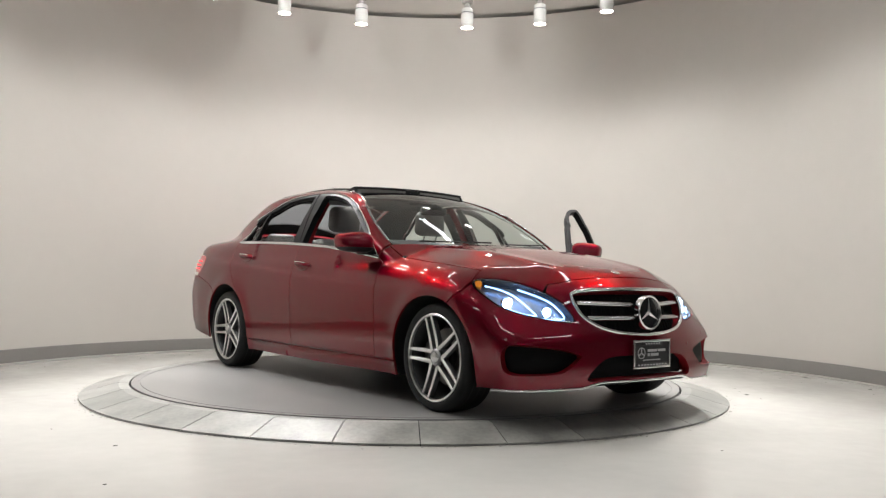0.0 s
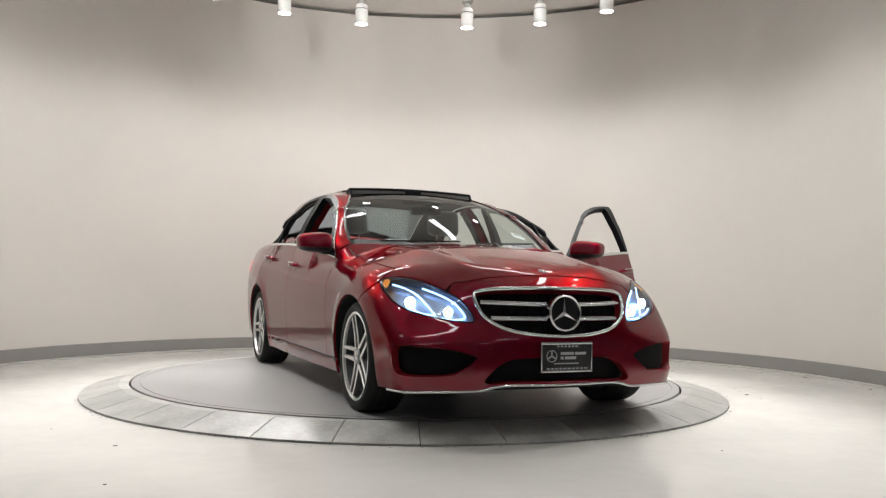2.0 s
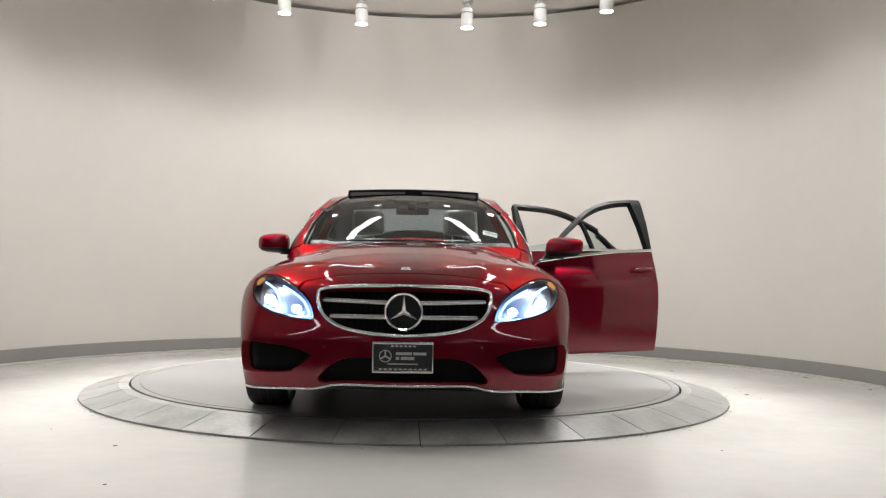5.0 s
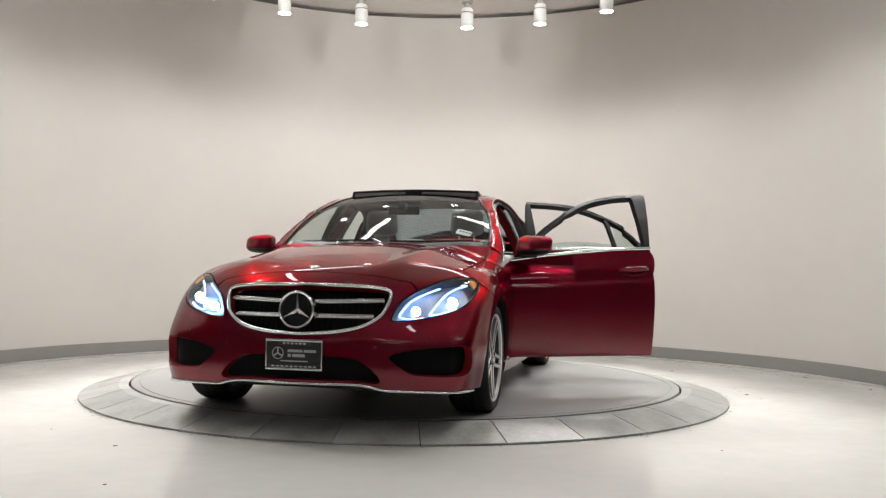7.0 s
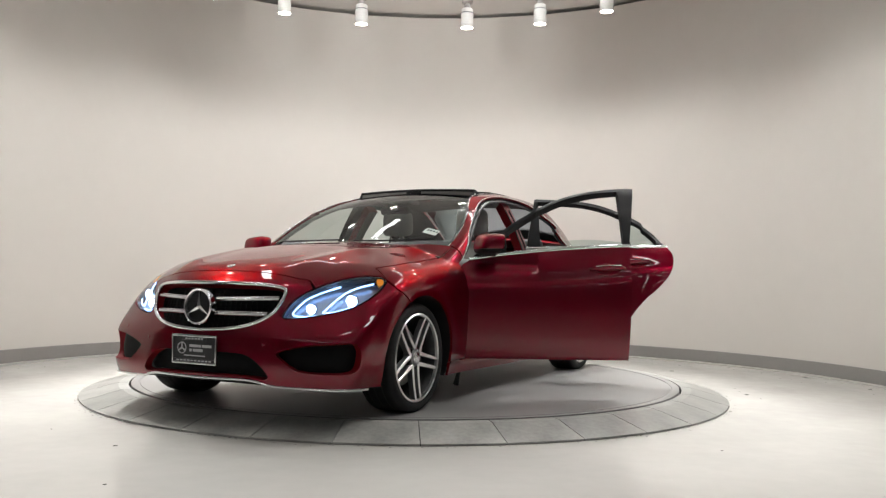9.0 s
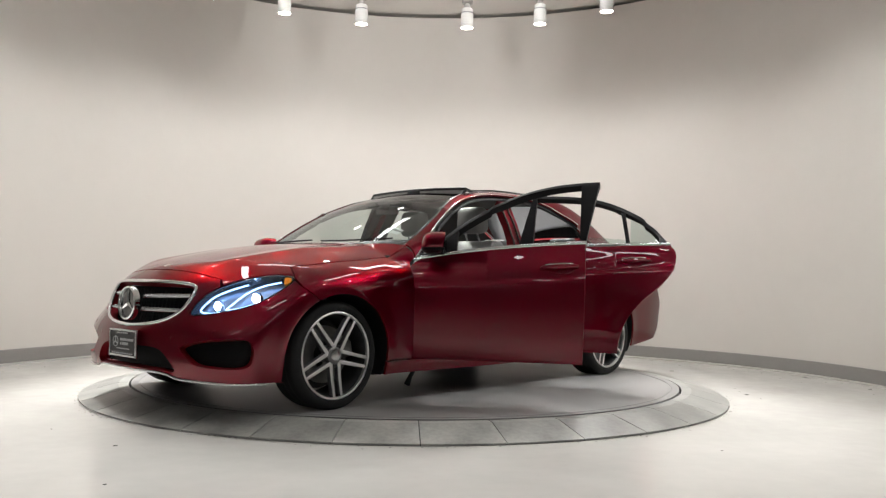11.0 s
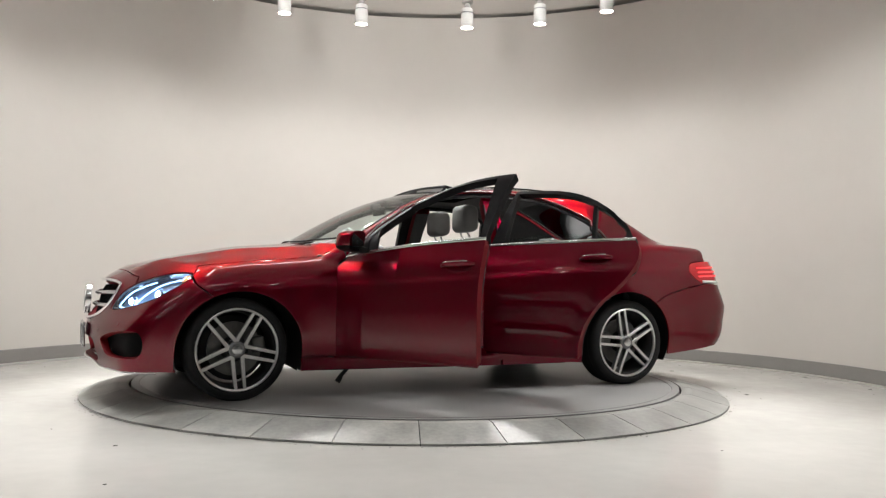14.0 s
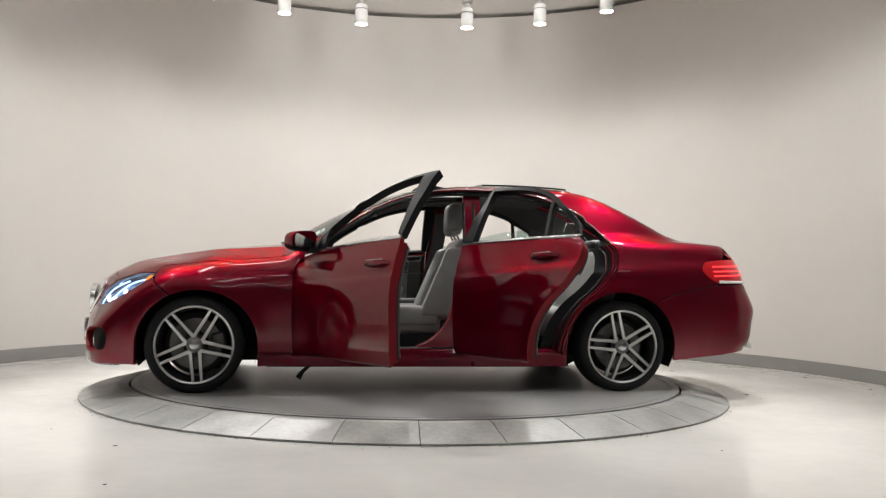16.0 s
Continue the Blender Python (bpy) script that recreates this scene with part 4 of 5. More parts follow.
    tube(bm, [tuple(v) for v in (hq + n * 0.012 + (0, 0, 0.011))[3:-3]], 0.0032, 6)
    part("handle_insert", flip_y(bm, right), M_chrome, hd)
    ang = np.linspace(0, 2 * math.pi, 40, endpoint=False)
    cup = np.c_[(xa + xb) / 2 + 0.085 * np.cos(ang), zh - 0.004 + 0.034 * np.sin(ang)]
    strip("handle_cup", to_side(cup), M_red, d, r=0.005, flat=0.5, lift=0.0, right=right, closed=True)
    if front:
        mirror(d, right)
    if not right:
        h = (0.785, 0.85) if front else (-0.31, 0.85)
        turn = -58.8 if front else -61.5
        d.matrix_basis = Matrix.Translation((h[0], h[1], 0)) @ Matrix.Rotation(radians(turn), 4, "Z") @ Matrix.Translation((-h[0], -h[1], 0))
    return d


def mirror(d, right):
    """Wing mirror: painted shell, black base and arm, glass on the back."""
    def shell(scale, cut=None):
        bm = bmesh.new()
        bmesh.ops.create_uvsphere(bm, u_segments=40, v_segments=24, radius=1)
        for v in bm.verts:
            x, y, z = v.co
            s = lambda c, p: math.copysign(abs(c) ** p, c)
            x, y, z = s(x, 0.62), s(y, 0.55), s(z, 0.62)
            x = max(x, -0.55)
            z *= 1 - 0.12 * y
            x += -0.30 * y - 0.15 * z
            v.co = (0.615 + 0.088 * x * scale, 0.945 + 0.108 * y * scale, 0.982 + 0.066 * z * scale)
        if cut == "up":
            for v in bm.verts:
                v.co.z = max(v.co.z, 0.949)
        if cut == "down":
            for v in bm.verts:
                v.co.z = min(v.co.z, 0.9485)
        return flip_y(bm, right)
    m = part("wing_mirror", shell(1.0, "up"), M_red, d, "red wing mirror on a black base", sharp=50)
    part("mirror_base", shell(0.985, "down"), M_plastic, m, sharp=50)
    part("mirror_arm", flip_y(soft_box((0.57, 0.81, 0.905), (0.66, 0.90, 0.945), 0.012), right), M_plastic, m)
    bm = bmesh.new()
    vs = [bm.verts.new((0.567 + 0.026 * math.cos(0.0) - 0.0005 - 0.30 * 0.088 * y, 0.945 + 0.088 * y, 0.984 + 0.050 * z)) for y, z in
          ((-1, -0.6), (-0.8, -1), (0.8, -0.9), (1, -0.5), (1, 0.5), (0.8, 0.85), (-0.8, 1), (-1, 0.7))]
    for v in vs:
        v.co.x -= 0.031
    f = bm.faces.new(vs)
    bmesh.ops.solidify(bm, geom=[f], thickness=0.004)
    part("mirror_glass", flip_y(bm, right), M_chrome, m, "reflecting mirror glass", smooth=False)
    strip("turn_signal", to_side(np.array([(0.6, 0.9), (0.58, 0.9)])), M_plastic, m, r=0.004, right=right)
    # black sail at the window's front corner
    a = np.linspace(0.705, 0.50, 12)
    br = as_round(to_side(BELT))
    o = np.argsort(br[:, 0])
    lo = np.interp(a, br[o, 0], br[o, 1])
    hi = np.interp(a, DLO[::1, 0], DLO[:, 1]) - 0.8
    panel("sail_panel", np.vstack([np.c_[a, lo + 0.3], np.c_[a, np.maximum(hi, lo + 0.6)][::-1]]), "round", M_plastic, d, right=right, depth=0.02, back=True, lift=-0.003, gap=0.0, step=0.02)


for side in (False, True):
    door(True, side)
    door(False, side)


# ---- body openings, cabin and underside ----
def inner_body():
    for right in (False, True):
        post = np.vstack([seg([(-0.345, 1.385), (-0.335, 1.123), (-0.309, 0.928), (-0.273, 0.733), (-0.237, 0.559), (-0.192, 0.443), (-0.10, 0.34), (0.0, 0.29)]),
                          seg([(-0.62, 0.29), (-0.50, 0.36), (-0.445, 0.5), (-0.43, 0.7), (-0.43, 0.93), (-0.445, 1.1), (-0.475, 1.385)])])
        panel("door_pillar", post, "side", M_red, car, right=right, lift=-0.045, depth=0.06, back=True, inner=M_lining, step=0.03, label="red centre pillar between the doors")
        for x in (-0.345, -0.415):
            pts = np.c_[np.linspace(x, x + 0.05, 20), np.linspace(1.31, 0.48, 20)]
            strip("pillar_seal", to_side(pts), M_frame, car, r=0.010, lift=-0.042, right=right)
        part("inner_sill", flip_y(soft_box((-1.02, 0.66, 0.19), (0.815, 0.872, 0.285), 0.015), right), M_red, car)
        part("sill_plate", flip_y(soft_box((-0.12, 0.72, 0.284), (0.62, 0.80, 0.292), 0.002, 1), right), M_satin, car, "brushed metal sill plate")
        for z in (0.262, 0.274):
            bm = bmesh.new()
            tube(bm, [(-1.0, 0.872, z), (0.8, 0.872, z)], 0.003, 6)
            part("sill_ridge", flip_y(bm, right), M_red, car)
        for off, lift, m in ((0.012, -0.015, M_red), (0.034, -0.028, M_red), (0.06, -0.04, M_frame)):
            c = CUT_C.copy()
            c[:, 0] += off
            strip("jamb_ridge", to_side(c), m, car, r=0.011, flat=0.8, lift=lift, right=right)
        panel("jamb_trim", np.vstack([CUT_C + (0.075, 0), (CUT_C + (0.16, 0.0))[::-1]]), "side", M_frame, car, right=right, lift=-0.06, depth=0.0, step=0.04)
        jam = np.vstack([CUT_C + (-0.004, 0), (CUT_C + (0.08, 0.0))[::-1]])
        panel("door_jamb", jam, "side", M_red_in, car, right=right, lift=-0.045, depth=0.0, step=0.03)
        c = CUT_A.copy()
        panel("hinge_pillar", np.vstack([c + (0.02, 0), (c + (-0.07, 0))[::-1]]), "side", M_frame, car, right=right, lift=-0.06, depth=0.02, back=True, step=0.03)
        lining = np.vstack([SCREEN_SIDE, ROOF_SIDE[1:], BACK_SIDE[1:], [(-1.75, 19.5), (-1.42, 18.0)], DLO])
        panel("pillar_lining", lining, "round", M_lining, car, right=right, lift=-0.025, depth=0.0, step=0.05, gap=-0.004)
        seal = DLO.copy()
        seal[:, 1] -= 2.0
        strip("opening_seal", to_round(seal[8:-6]), M_frame, car, r=0.013, lift=-0.022, right=right)
    rs = to_round(ROOF_SIDE)[:, :2]
    rf = np.vstack([seg([(0.05, 0.0), (0.015, 0.3), (-0.05, 0.50)]), rs, seg([(-1.19, 0.5), (-1.22, 0.3), (-1.23, 0.0)])])
    hole = np.array([(-0.16, -0.36), (-0.16, 0.36), (-0.60, 0.36), (-0.60, -0.36)], float)
    panel("roof_lining", np.vstack([rf, (rf * (1, -1))[::-1][1:-1]]), "top", M_lining, car, holes=[hole], step=0.06, lift=-0.045, depth=0.0)
    part("cabin_floor", soft_box((-1.35, -0.72, 0.19), (0.95, 0.72, 0.235), 0.01, 1), M_carpet, car)
    part("firewall", soft_box((0.86, -0.74, 0.22), (0.90, 0.74, 0.90), 0.01, 1), M_carpet, car)
    part("rear_bulkhead", soft_box((-1.62, -0.68, 0.22), (-1.56, 0.68, 0.98), 0.01, 1), M_carpet, car)
    part("parcel_shelf", soft_box((-1.92, -0.66, 0.985), (-1.48, 0.66, 1.005), 0.006, 1), M_leather_dark, car)
    part("underbody", soft_box((-1.02, -0.74, 0.150), (1.0, 0.74, 0.195), 0.02), M_plastic, car)
    part("front_undertray", soft_box((1.0, -0.52, 0.175), (2.10, 0.52, 0.21), 0.02), M_plastic, car)
    part("rear_undertray", soft_box((-2.40, -0.52, 0.215), (-1.02, 0.52, 0.26), 0.02), M_plastic, car)
    part("engine_bulkhead", soft_box((1.0, -0.52, 0.2), (2.02, 0.52, 0.62), 0.05), M_carpet, car)
    part("trunk_tub", soft_box((-2.35, -0.52, 0.25), (-1.62, 0.52, 0.9), 0.05), M_carpet, car)
    # cowl under the windscreen's foot
    c = seg([(0.735, 0.70), (0.80, 0.56), (0.90, 0.34), (0.955, 0.14), (0.962, 0.0)])
    in_ = c - (0.09, 0)
    panel("cowl", np.vstack([c, (c * (1, -1))[::-1][1:], (in_ * (1, -1)), in_[::-1][1:]]), "top", M_plastic, car, lift=-0.035, depth=0.0, step=0.04)
    for y0, y1 in ((0.10, 0.62), (-0.55, -0.02)):
        ys = np.linspace(y0, y1, 14)
        q = to_top(np.c_[0.915 - 0.20 * (ys / 0.7) ** 2 - 0.02 * np.linspace(0, 1, 14), ys])
        bm = bmesh.new()
        tube(bm, [(a, b, c + 0.008) for a, b, c in q], 0.006, 6)
        part("wiper", bm, M_plastic, car)
    # bracket hanging below the sill behind the front wheel
    bm = bmesh.new()
    tube(bm, [(0.70, 0.80, 0.17), (0.745, 0.81, 0.13), (0.775, 0.815, 0.085)], [0.012, 0.014, 0.020], 8)
    part("hanging_bracket", bm, M_plastic, car, "black bracket hanging under the sill")


def seat(y, dx):
    s = new("front_seat")
    s.parent = car
    s.location = (dx, 0, 0)
    m = Matrix.Translation((0, y, 0))
    part("cushion", soft_box((-0.24, -0.25, 0.36), (0.19, 0.25, 0.53), 0.06, 4, lambda c: (c.x, c.y, c.z + (0.035 * (c.x + 0.2) if c.z > 0.45 else 0) + (0.03 * (abs(c.y) / 0.25) ** 3 if c.z > 0.45 else 0)), m), M_leather, s)
    part("seat_base", soft_box((-0.22, -0.22, 0.24), (0.14, 0.22, 0.37), 0.02, 2, None, m), M_plastic, s)

    def lean(c):
        k = (c.z - 0.5) / 0.55
        return (c.x - 0.23 * k + (0.04 * (abs(c.y) / 0.25) ** 3 if c.x > -0.19 else 0), c.y * (1 - 0.16 * k), c.z)
    part("backrest", soft_box((-0.31, -0.25, 0.46), (-0.155, 0.25, 1.05), 0.055, 4, lean, m), M_leather, s)
    for sy in (-1, 1):
        part("side_bolster", soft_box((-0.30, sy * 0.225 - 0.045, 0.48), (-0.115, sy * 0.225 + 0.045, 0.98), 0.035, 3, lean, m), M_leather, s)
        part("cushion_bolster", soft_box((-0.22, sy * 0.225 - 0.04, 0.42), (0.16, sy * 0.225 + 0.04, 0.565), 0.035, 3, None, m), M_leather, s)
    part("headrest", soft_box((-0.40, -0.135, 1.10), (-0.285, 0.135, 1.305), 0.05, 4, lambda c: (c.x - 0.04 * (abs(c.y) / 0.13) ** 2, c.y * (1 - 0.08 * (c.z - 1.1) / 0.2), c.z), m), M_leather, s)
    for sy in (-0.06, 0.06):
        bm = bmesh.new()
        tube(bm, [(-0.40, y + sy, 1.02), (-0.35, y + sy, 1.13)], 0.007, 8)
        part("headrest_post", bm, M_chrome, s)


def cabin():
    seat(0.37, 0.03)
    seat(-0.37, -0.09)
    r = new("rear_seat")
    r.parent = car
    part("cushion", soft_box((-1.30, -0.66, 0.36), (-0.80, 0.66, 0.55), 0.06, 4), M_leather, r)
    part("backrest", soft_box((-1.42, -0.66, 0.48), (-1.25, 0.66, 1.0), 0.06, 4, lambda c: (c.x - 0.22 * (c.z - 0.5) / 0.5, c.y * (1 - 0.12 * (c.z - 0.5)), c.z)), M_leather, r)
    for y in (-0.38, 0.0, 0.38):
        part("headrest", soft_box((-1.58, y - 0.12, 1.0), (-1.48, y + 0.12, 1.12 if y else 1.08), 0.035, 3), M_leather_dark, r)
    d = new("dashboard")
    d.parent = car
    part("dash_top", soft_box((0.36, -0.74, 0.70), (0.88, 0.74, 0.93), 0.06, 4, lambda c: (c.x - 0.06 * abs(c.y), c.y, c.z - 0.04 * (c.y / 0.74) ** 2)), M_leather_dark, d)
    part("instrument_hood", soft_box((0.40, 0.20, 0.90), (0.62, 0.54, 0.965), 0.03, 3), M_leather_dark, d)
    part("trim_panel", soft_box((0.345, -0.70, 0.76), (0.37, 0.70, 0.80), 0.01, 2), M_satin, d)
    part("centre_console", soft_box((-0.25, -0.13, 0.22), (0.45, 0.13, 0.60), 0.03, 3), M_leather_dark, d)
    part("screen", soft_box((0.345, -0.10, 0.83), (0.36, 0.10, 0.93), 0.006, 2), M_black, d)
    w = new("steering_wheel")
    w.parent = car
    w.matrix_basis = Matrix.Translation((0.27, 0.37, 0.80)) @ Matrix.Rotation(radians(-66), 4, "Y")
    bm = bmesh.new()
    tube(bm, [(0.185 * math.cos(a), 0.185 * math.sin(a), 0) for a in np.linspace(0, 2 * math.pi, 40, endpoint=False)], 0.016, 10, True)
    part("wheel_rim", bm, M_leather_dark, w)
    part("wheel_hub", soft_box((-0.07, -0.085, -0.03), (0.07, 0.085, 0.02), 0.025, 3), M_leather_dark, w)
    for a in (0, 90, 180):
        part("wheel_spoke", soft_box((-0.02, 0.07, -0.012), (0.02, 0.18, 0.006), 0.006, 2, None, Matrix.Rotation(radians(a - 90 + 0), 4, "Z")), M_satin, w)
    part("steering_column", soft_box((-0.03, -0.04, -0.25), (0.03, 0.04, -0.03), 0.02, 2), M_plastic, w)
    part("rear_view_mirror", soft_box((0.19, -0.12, 1.225), (0.215, 0.12, 1.285), 0.012, 3), M_plastic, car)
    part("mirror_stem", soft_box((0.20, -0.03, 1.26), (0.27, 0.03, 1.31), 0.012, 2), M_plastic, car)
    part("sensor_cover", soft_box((0.06, -0.13, 1.30), (0.20, 0.13, 1.335), 0.012, 2), M_plastic, car)
    st = panel("window_sticker", np.array([(0.615, 0.50), (0.615, 0.605), (0.68, 0.595), (0.68, 0.49)]), "top", M_paper, car, lift=-0.010, depth=0.001, step=0.02, label="white paper sticker inside the windscreen")
    for k in range(4):
        y = 0.515 + 0.022 * k
        panel("sticker_print", np.array([(0.632, y), (0.632, y + 0.014), (0.650, y + 0.012), (0.650, y - 0.002)]), "top", M_ink, st, lift=-0.0085, depth=0.0, gap=0.0, step=0.02)


def number_plate():
    p = new("number_plate")
    p.parent = car
    p.matrix_basis = Matrix.Translation((2.262, 0, 0.3605))
    part("plate_insert", soft_box((-0.006, -0.148, -0.073), (0.0, 0.148, 0.073), 0.002, 1), M_plate, p)
    for lo, hi in (((-0.01, -0.154, 0.066), (0.008, 0.154, 0.0785)), ((-0.01, -0.154, -0.0785), (0.008, 0.154, -0.066)), ((-0.01, -0.154, -0.066), (0.008, -0.146, 0.066)), ((-0.01, 0.146, -0.066), (0.008, 0.154, 0.066))):
        part("frame_bar", soft_box(lo, hi, 0.003, 2), M_satin, p, "silver frame bar")
    part("frame_tab", soft_box((0.0, -0.085, 0.048), (0.006, 0.085, 0.067), 0.003, 2), M_plate, p)
    part("frame_tab", soft_box((0.0, -0.14, -0.067), (0.006, 0.14, -0.050), 0.003, 2), M_plate, p)

    def bar(y0, y1, z0, z1):
        part("print_bar", soft_box((0.0, y0, z0), (0.0016, y1, z1), 0.0004, 1), M_print, p, smooth=False)
    for y0, y1 in ((-0.035, 0.045), (0.052, 0.118)):
        bar(y0, y1, 0.012, 0.026)
    for y0, y1 in ((-0.035, -0.018), (-0.010, 0.058)):
        bar(y0, y1, -0.012, 0.003)
    bar(-0.075, 0.075, -0.036, -0.030)
    for y in np.linspace(-0.06, 0.05, 6):
        part("print_bar", soft_box((0.006, y, 0.053), (0.0068, y + 0.014, 0.061), 0.0003, 1), M_print, p, smooth=False)
    for y in np.linspace(-0.12, 0.105, 10):
        part("print_bar", soft_box((0.006, y, -0.062), (0.0068, y + 0.017, -0.055), 0.0003, 1), M_print, p, smooth=False)
    ring_m = Matrix.Translation((0.001, -0.088, 0.006)) @ Matrix.Rotation(radians(90), 4, "Y")
    part("print_ring", revolve([(0.027, 0), (0.0315, 0), (0.0315, 0.0015), (0.027, 0.0015), (0.027, 0)], 32), M_print, p).matrix_basis = ring_m
    for k in range(3):
        bm = soft_box((-0.004, 0, 0), (0.004, 0.027, 0.0014), 0.0003, 1)
        part("print_ray", bm, M_print, p, smooth=False).matrix_basis = ring_m @ Matrix.Rotation(radians(90 + 120 * k), 4, "Z")
    part("nose_badge", revolve([(0, 0.004), (0.022, 0.003), (0.026, 0.0), (0.026, -0.01), (0, -0.01)], 24), M_chrome, car, "small round chrome badge").matrix_basis = Matrix.Translation(tuple(to_top(np.array([(1.99, 0.0)]))[0])) @ Matrix.Rotation(radians(18), 4, "Y")
    for a, z in ((27, 0.405), (-27, 0.405), (44, 0.455), (-44, 0.455)):
        q = to_front(np.array([(a, z)]))[0]
        n = Vector(gradient(np.array([(q[0], q[1], q[2])]))[0])
        part("parking_sensor", revolve([(0, 0.001), (0.009, 0.0008), (0.0105, 0.0), (0.0105, -0.004)], 20), M_red, car).matrix_basis = Matrix.Translation(tuple(q)) @ n.to_track_quat("Z", "Y").to_matrix().to_4x4()


# ---- wheels ----
RT, RR = 0.312, 0.249


def wheel(name, x, y, phase):
    """A five twin-spoke alloy wheel; built with its outer face towards +y."""
    w = new(name)
    w.parent = car
    s = 1 if y > 0 else -1
    w.matrix_basis = pose(x, y, RT - 0.004) @ (Matrix.Identity(4) if s > 0 else Matrix.Rotation(math.pi, 4, "Z"))
    ty = part("tyre", revolve([(RR - 0.005, -0.012), (RR + 0.006, -0.004), (RR + 0.022, 0.002), (RR + 0.04, 0.0), (RR + 0.05, -0.008), (RT - 0.006, -0.018), (RT - 0.001, -0.030), (RT, -0.06),
                               (RT, -0.19), (RT - 0.004, -0.215), (RR + 0.04, -0.232), (RR, -0.225), (RR - 0.005, -0.012)], 72, axis="y"), M_rubber, w, "black low-profile tyre", sharp=50)
    for yy in (-0.075, -0.125, -0.17):
        part("tread_groove", revolve([(RT + 0.0006, yy - 0.004), (RT + 0.0006, yy + 0.004)], 72, axis="y"), M_dark, ty)
    rim = part("rim", revolve([(RR - 0.012, -0.022), (RR - 0.010, -0.006), (RR - 0.002, -0.002), (RR + 0.003, -0.006), (RR + 0.003, -0.014), (RR - 0.016, -0.026), (RR - 0.022, -0.06), (RR - 0.04, -0.10), (RR - 0.03, -0.21), (RR - 0.005, -0.22)][:3] +
                              [(RR + 0.003, -0.006), (RR + 0.003, -0.014)], 72, axis="y"), M_alloy, w, "machined silver alloy rim")
    part("rim_barrel", revolve([(RR - 0.011, -0.020), (RR - 0.020, -0.035), (RR - 0.026, -0.08), (RR - 0.030, -0.21), (RR - 0.004, -0.218)], 64, axis="y"), M_barrel, rim)
    part("hub", revolve([(0, -0.016), (0.034, -0.016), (0.040, -0.012), (0.052, -0.022), (0.062, -0.032), (0.062, -0.07), (0, -0.07)], 40, axis="y"), M_alloy_grey, rim)
    part("centre_cap", revolve([(0, -0.008), (0.024, -0.008), (0.030, -0.010), (0.033, -0.016), (0, -0.016)], 32, axis="y"), M_satin, rim, "silver centre cap")
    for k in range(5):
        a = radians(phase + 72 * k)
        d, e = Vector((-math.cos(a), 0, math.sin(a))), Vector((math.sin(a), 0, math.cos(a)))
        for sg in (-1, 1):
            bm = bmesh.new()
            rows = []
            for u in np.linspace(0, 1, 7):
                r = 0.034 + (RR - 0.010 - 0.034) * u
                off = sg * (0.0300 - 0.0035 * u)
                wd = 0.0118 - 0.0026 * u
                dep = 0.020 - 0.004 * math.sin(math.pi * u) - 0.004 * (1 - u)
                yo = -0.010 - 0.010 * (1 - u) ** 2 - 0.006 * math.sin(math.pi * u)
                c = d * r + e * off
                ch = 0.003
                rows.append([bm.verts.new(c + e * q + Vector((0, h, 0))) for q, h in
                             ((-wd, yo - 0.034), (-wd, yo - ch), (-wd + ch, yo), (wd - ch, yo), (wd, yo - ch), (wd, yo - 0.034))])
            for p, q in zip(rows, rows[1:]):
                for j in range(6):
                    bm.faces.new((p[j], p[(j + 1) % 6], q[(j + 1) % 6], q[j]))
            sp = part("spoke", bm, M_alloy_grey, rim, sharp=20)
            sp.data.materials.append(M_alloy)
            for f in sp.data.polygons:
                if abs(f.normal.y) > 0.7:
                    f.material_index = 1
        lug = d.copy()
        part("lug_hole", revolve([(0, -0.0215), (0.013, -0.0215), (0.0145, -0.020), (0.0145, -0.025), (0, -0.025)], 16, axis="y"), M_dark, rim).matrix_basis = Matrix.Translation(lug * 0.054)
    part("brake_disc", revolve([(0.08, -0.11), (0.165, -0.11), (0.165, -0.135), (0.08, -0.135), (0.08, -0.11)], 48, axis="y"), M_brake, w, "bare iron brake disc")
    part("disc_bell", revolve([(0, -0.085), (0.075, -0.085), (0.082, -0.11), (0.082, -0.14), (0, -0.14)], 32, axis="y"), M_plastic, w)
    part("axle_back", revolve([(0, -0.17), (0.2, -0.17), (0.2, -0.19), (0, -0.19)], 32, axis="y"), M_dark, w)
    cal = part("brake_caliper", soft_box((-0.05, -0.15, -0.19), (0.05, -0.075, -0.10), 0.02, 3), M_brake, w, "grey brake caliper")
    cal.matrix_basis = Matrix.Rotation(radians(100 * (1 if x > 0 else -1) * s), 4, "Y")
    return w


inner_body()
cabin()
number_plate()
wheel("front_wheel", 1.434, 0.905, 60)
wheel("rear_wheel", -1.436, 0.912, 31)
wheel("front_wheel", 1.434, -0.905, 34)
wheel("rear_wheel", -1.436, -0.912, 40)


# ---- marks on the floor ----
def fleck(bm, x, y, z, r, rnd):
    n = 7
    a = rnd.random() * 6.28
    vs = []
    for k in range(n):
        u, w = r * rnd.uniform(0.6, 1.2) * 1.5 * math.cos(2 * math.pi * k / n), r * rnd.uniform(0.6, 1.2) * math.sin(2 * math.pi * k / n)
        vs.append(bm.verts.new((x + u * math.cos(a) - w * math.sin(a), y + u * math.sin(a) + w * math.cos(a), z)))
    top = bm.verts.new((x, y, z + r * 0.25))
    for k in range(n):
        bm.faces.new((vs[k], vs[(k + 1) % n], top))


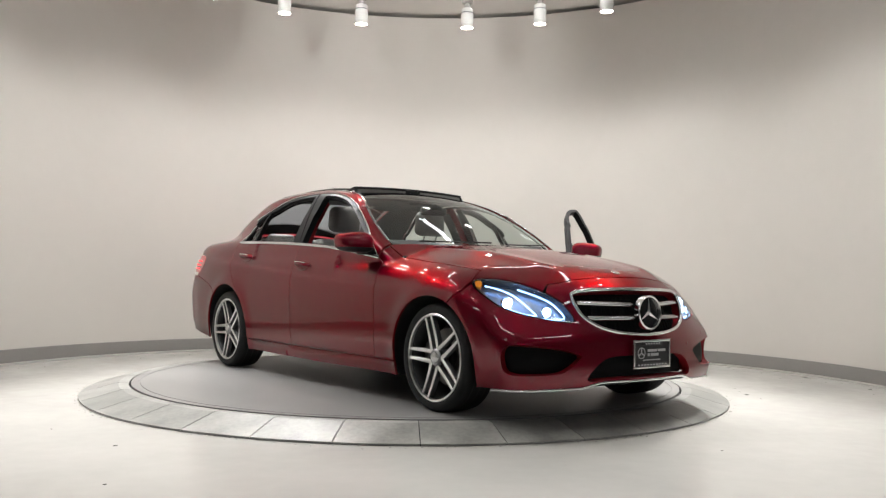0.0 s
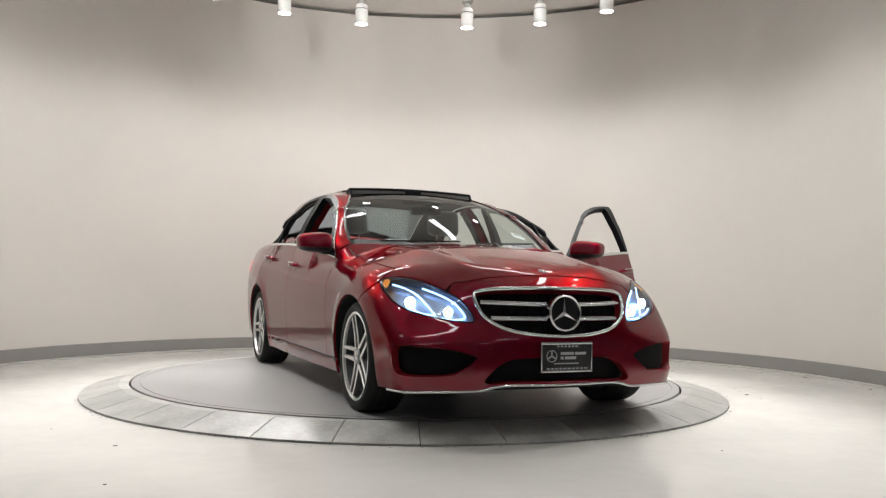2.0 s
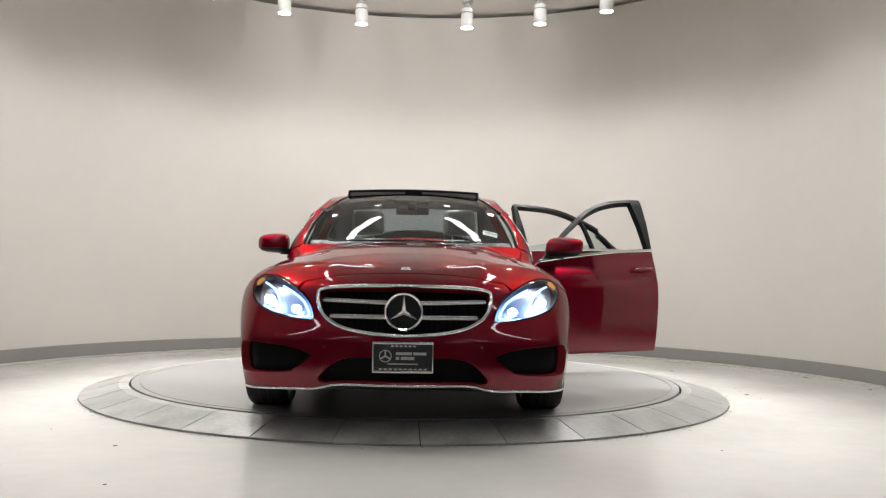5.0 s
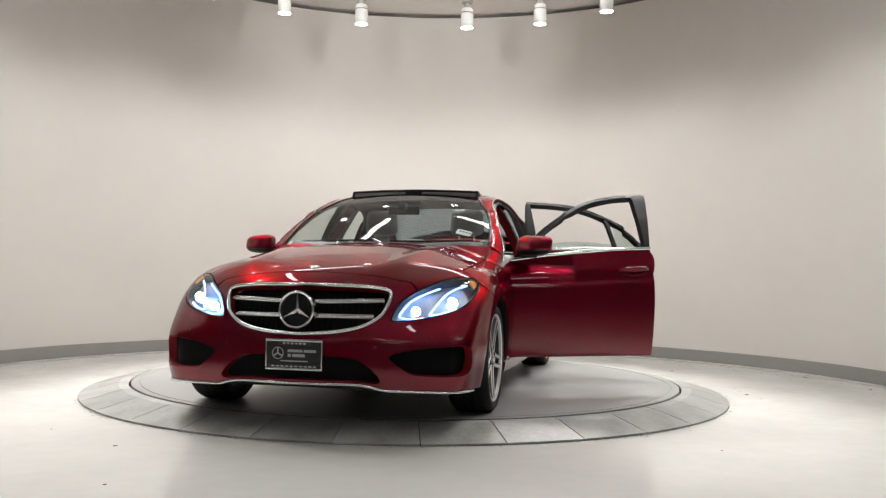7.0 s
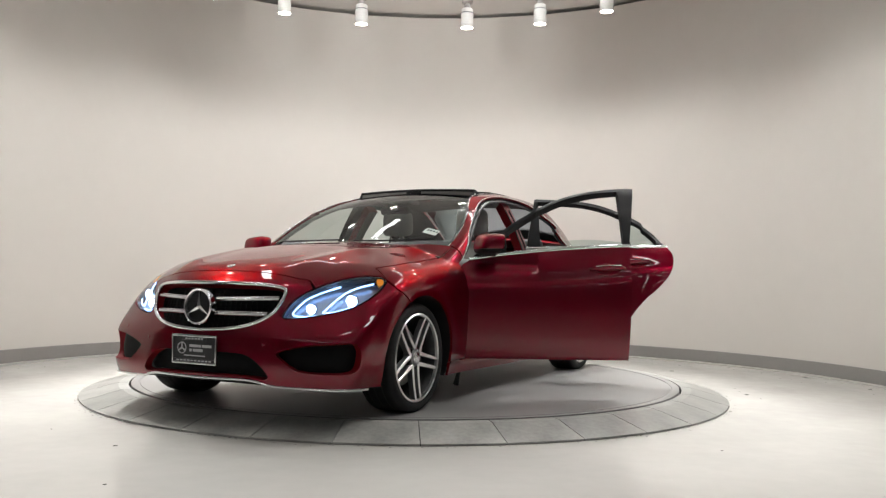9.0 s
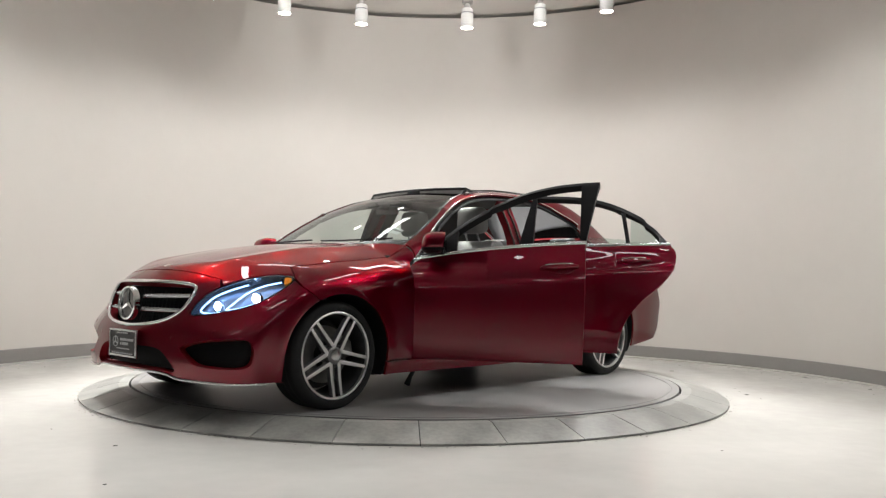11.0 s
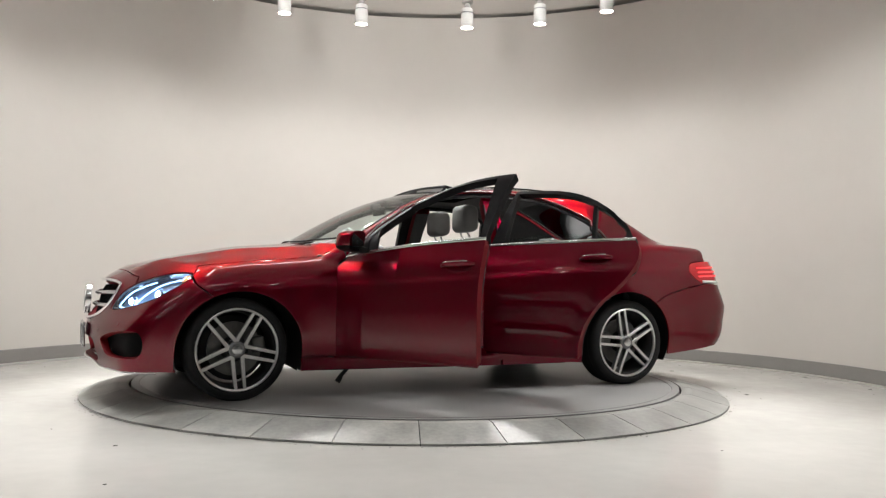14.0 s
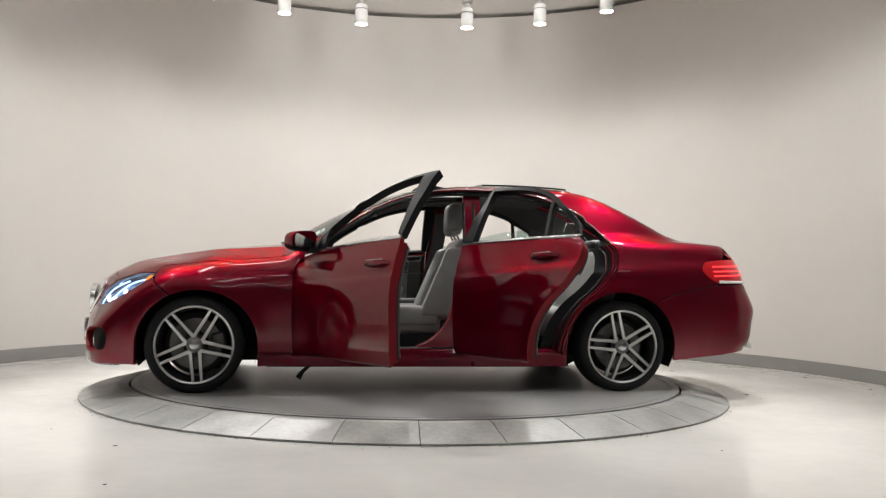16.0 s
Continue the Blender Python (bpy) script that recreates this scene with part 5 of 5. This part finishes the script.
RND = random.Random(7)
for x, y, r in ((-1.20, -3.18, 0.011), (1.58, -2.37, 0.009), (-3.27, 1.88, 0.035), (2.55, -0.22, 0.020), (3.56, 0.99, 0.022), (2.60, 0.15, 0.008), (2.56, -0.05, 0.006), (-1.42, -2.40, 0.012), (-0.22, -2.42, 0.006), (2.57, -0.43, 0.007), (-2.16, -0.89, 0.016), (3.72, 0.19, 0.016), (2.48, 1.42, 0.020), (-1.90, -1.97, 0.006)):
    bm = bmesh.new()
    fleck(bm, 0, 0, 0, r, RND)
    ob = part("floor_debris", bm, M_speck)
    ob.location = (x, y, 0.0005)
    tagged(ob, "small dark fleck of dirt on the pale floor", "debris", "flecks on the floor")

# fine grit swept against the ramp's foot and the baseboard
bm = bmesh.new()
for k in range(420):
    a = RND.uniform(-math.pi, math.pi)
    rr = RING_R + 0.004 + abs(RND.gauss(0, 0.022))
    fleck(bm, rr * math.cos(a), rr * math.sin(a), 0.0006, RND.uniform(0.0015, 0.0055), RND)
for k in range(160):
    a = RND.uniform(A0 + 0.2, A1 - 0.2)
    rr = WALL_R - 0.05 - abs(RND.gauss(0, 0.22))
    fleck(bm, WALL_C.x + rr * math.cos(a), WALL_C.y + rr * math.sin(a), 0.0006, RND.uniform(0.002, 0.008), RND)
tagged(part("floor_grit", bm, M_speck, smooth=False), "fine dark grit scattered along the ramp's foot", "grit", kind="stuff")

# ---- ramp plates round the turntable ----
for k in range(N_TILE):
    a = radians(-88.4) + 2 * math.pi * (k + 0.5) / N_TILE
    m = Matrix.Rotation(a, 4, "Z")
    if k == 0:
        plate0.matrix_basis = m
    else:
        o = plate0.copy()
        scene.collection.objects.link(o)
        o.matrix_basis = m
CAR = Matrix.Translation((0.067, 0.012, 0))
def motions():
    rows=[]
    for t,h in ((0.0,-54.8),(2.0,-69.6),(4.0,-84.17),(6.5,-101.27),(9.0,-119.6),(11.5,-138.7),(13.5,-153.5),(16.0,-172.6)):
        rows.append((t, pose(0,0,ZD,0,0,h) @ CAR))
    walk(car, rows)
motions()
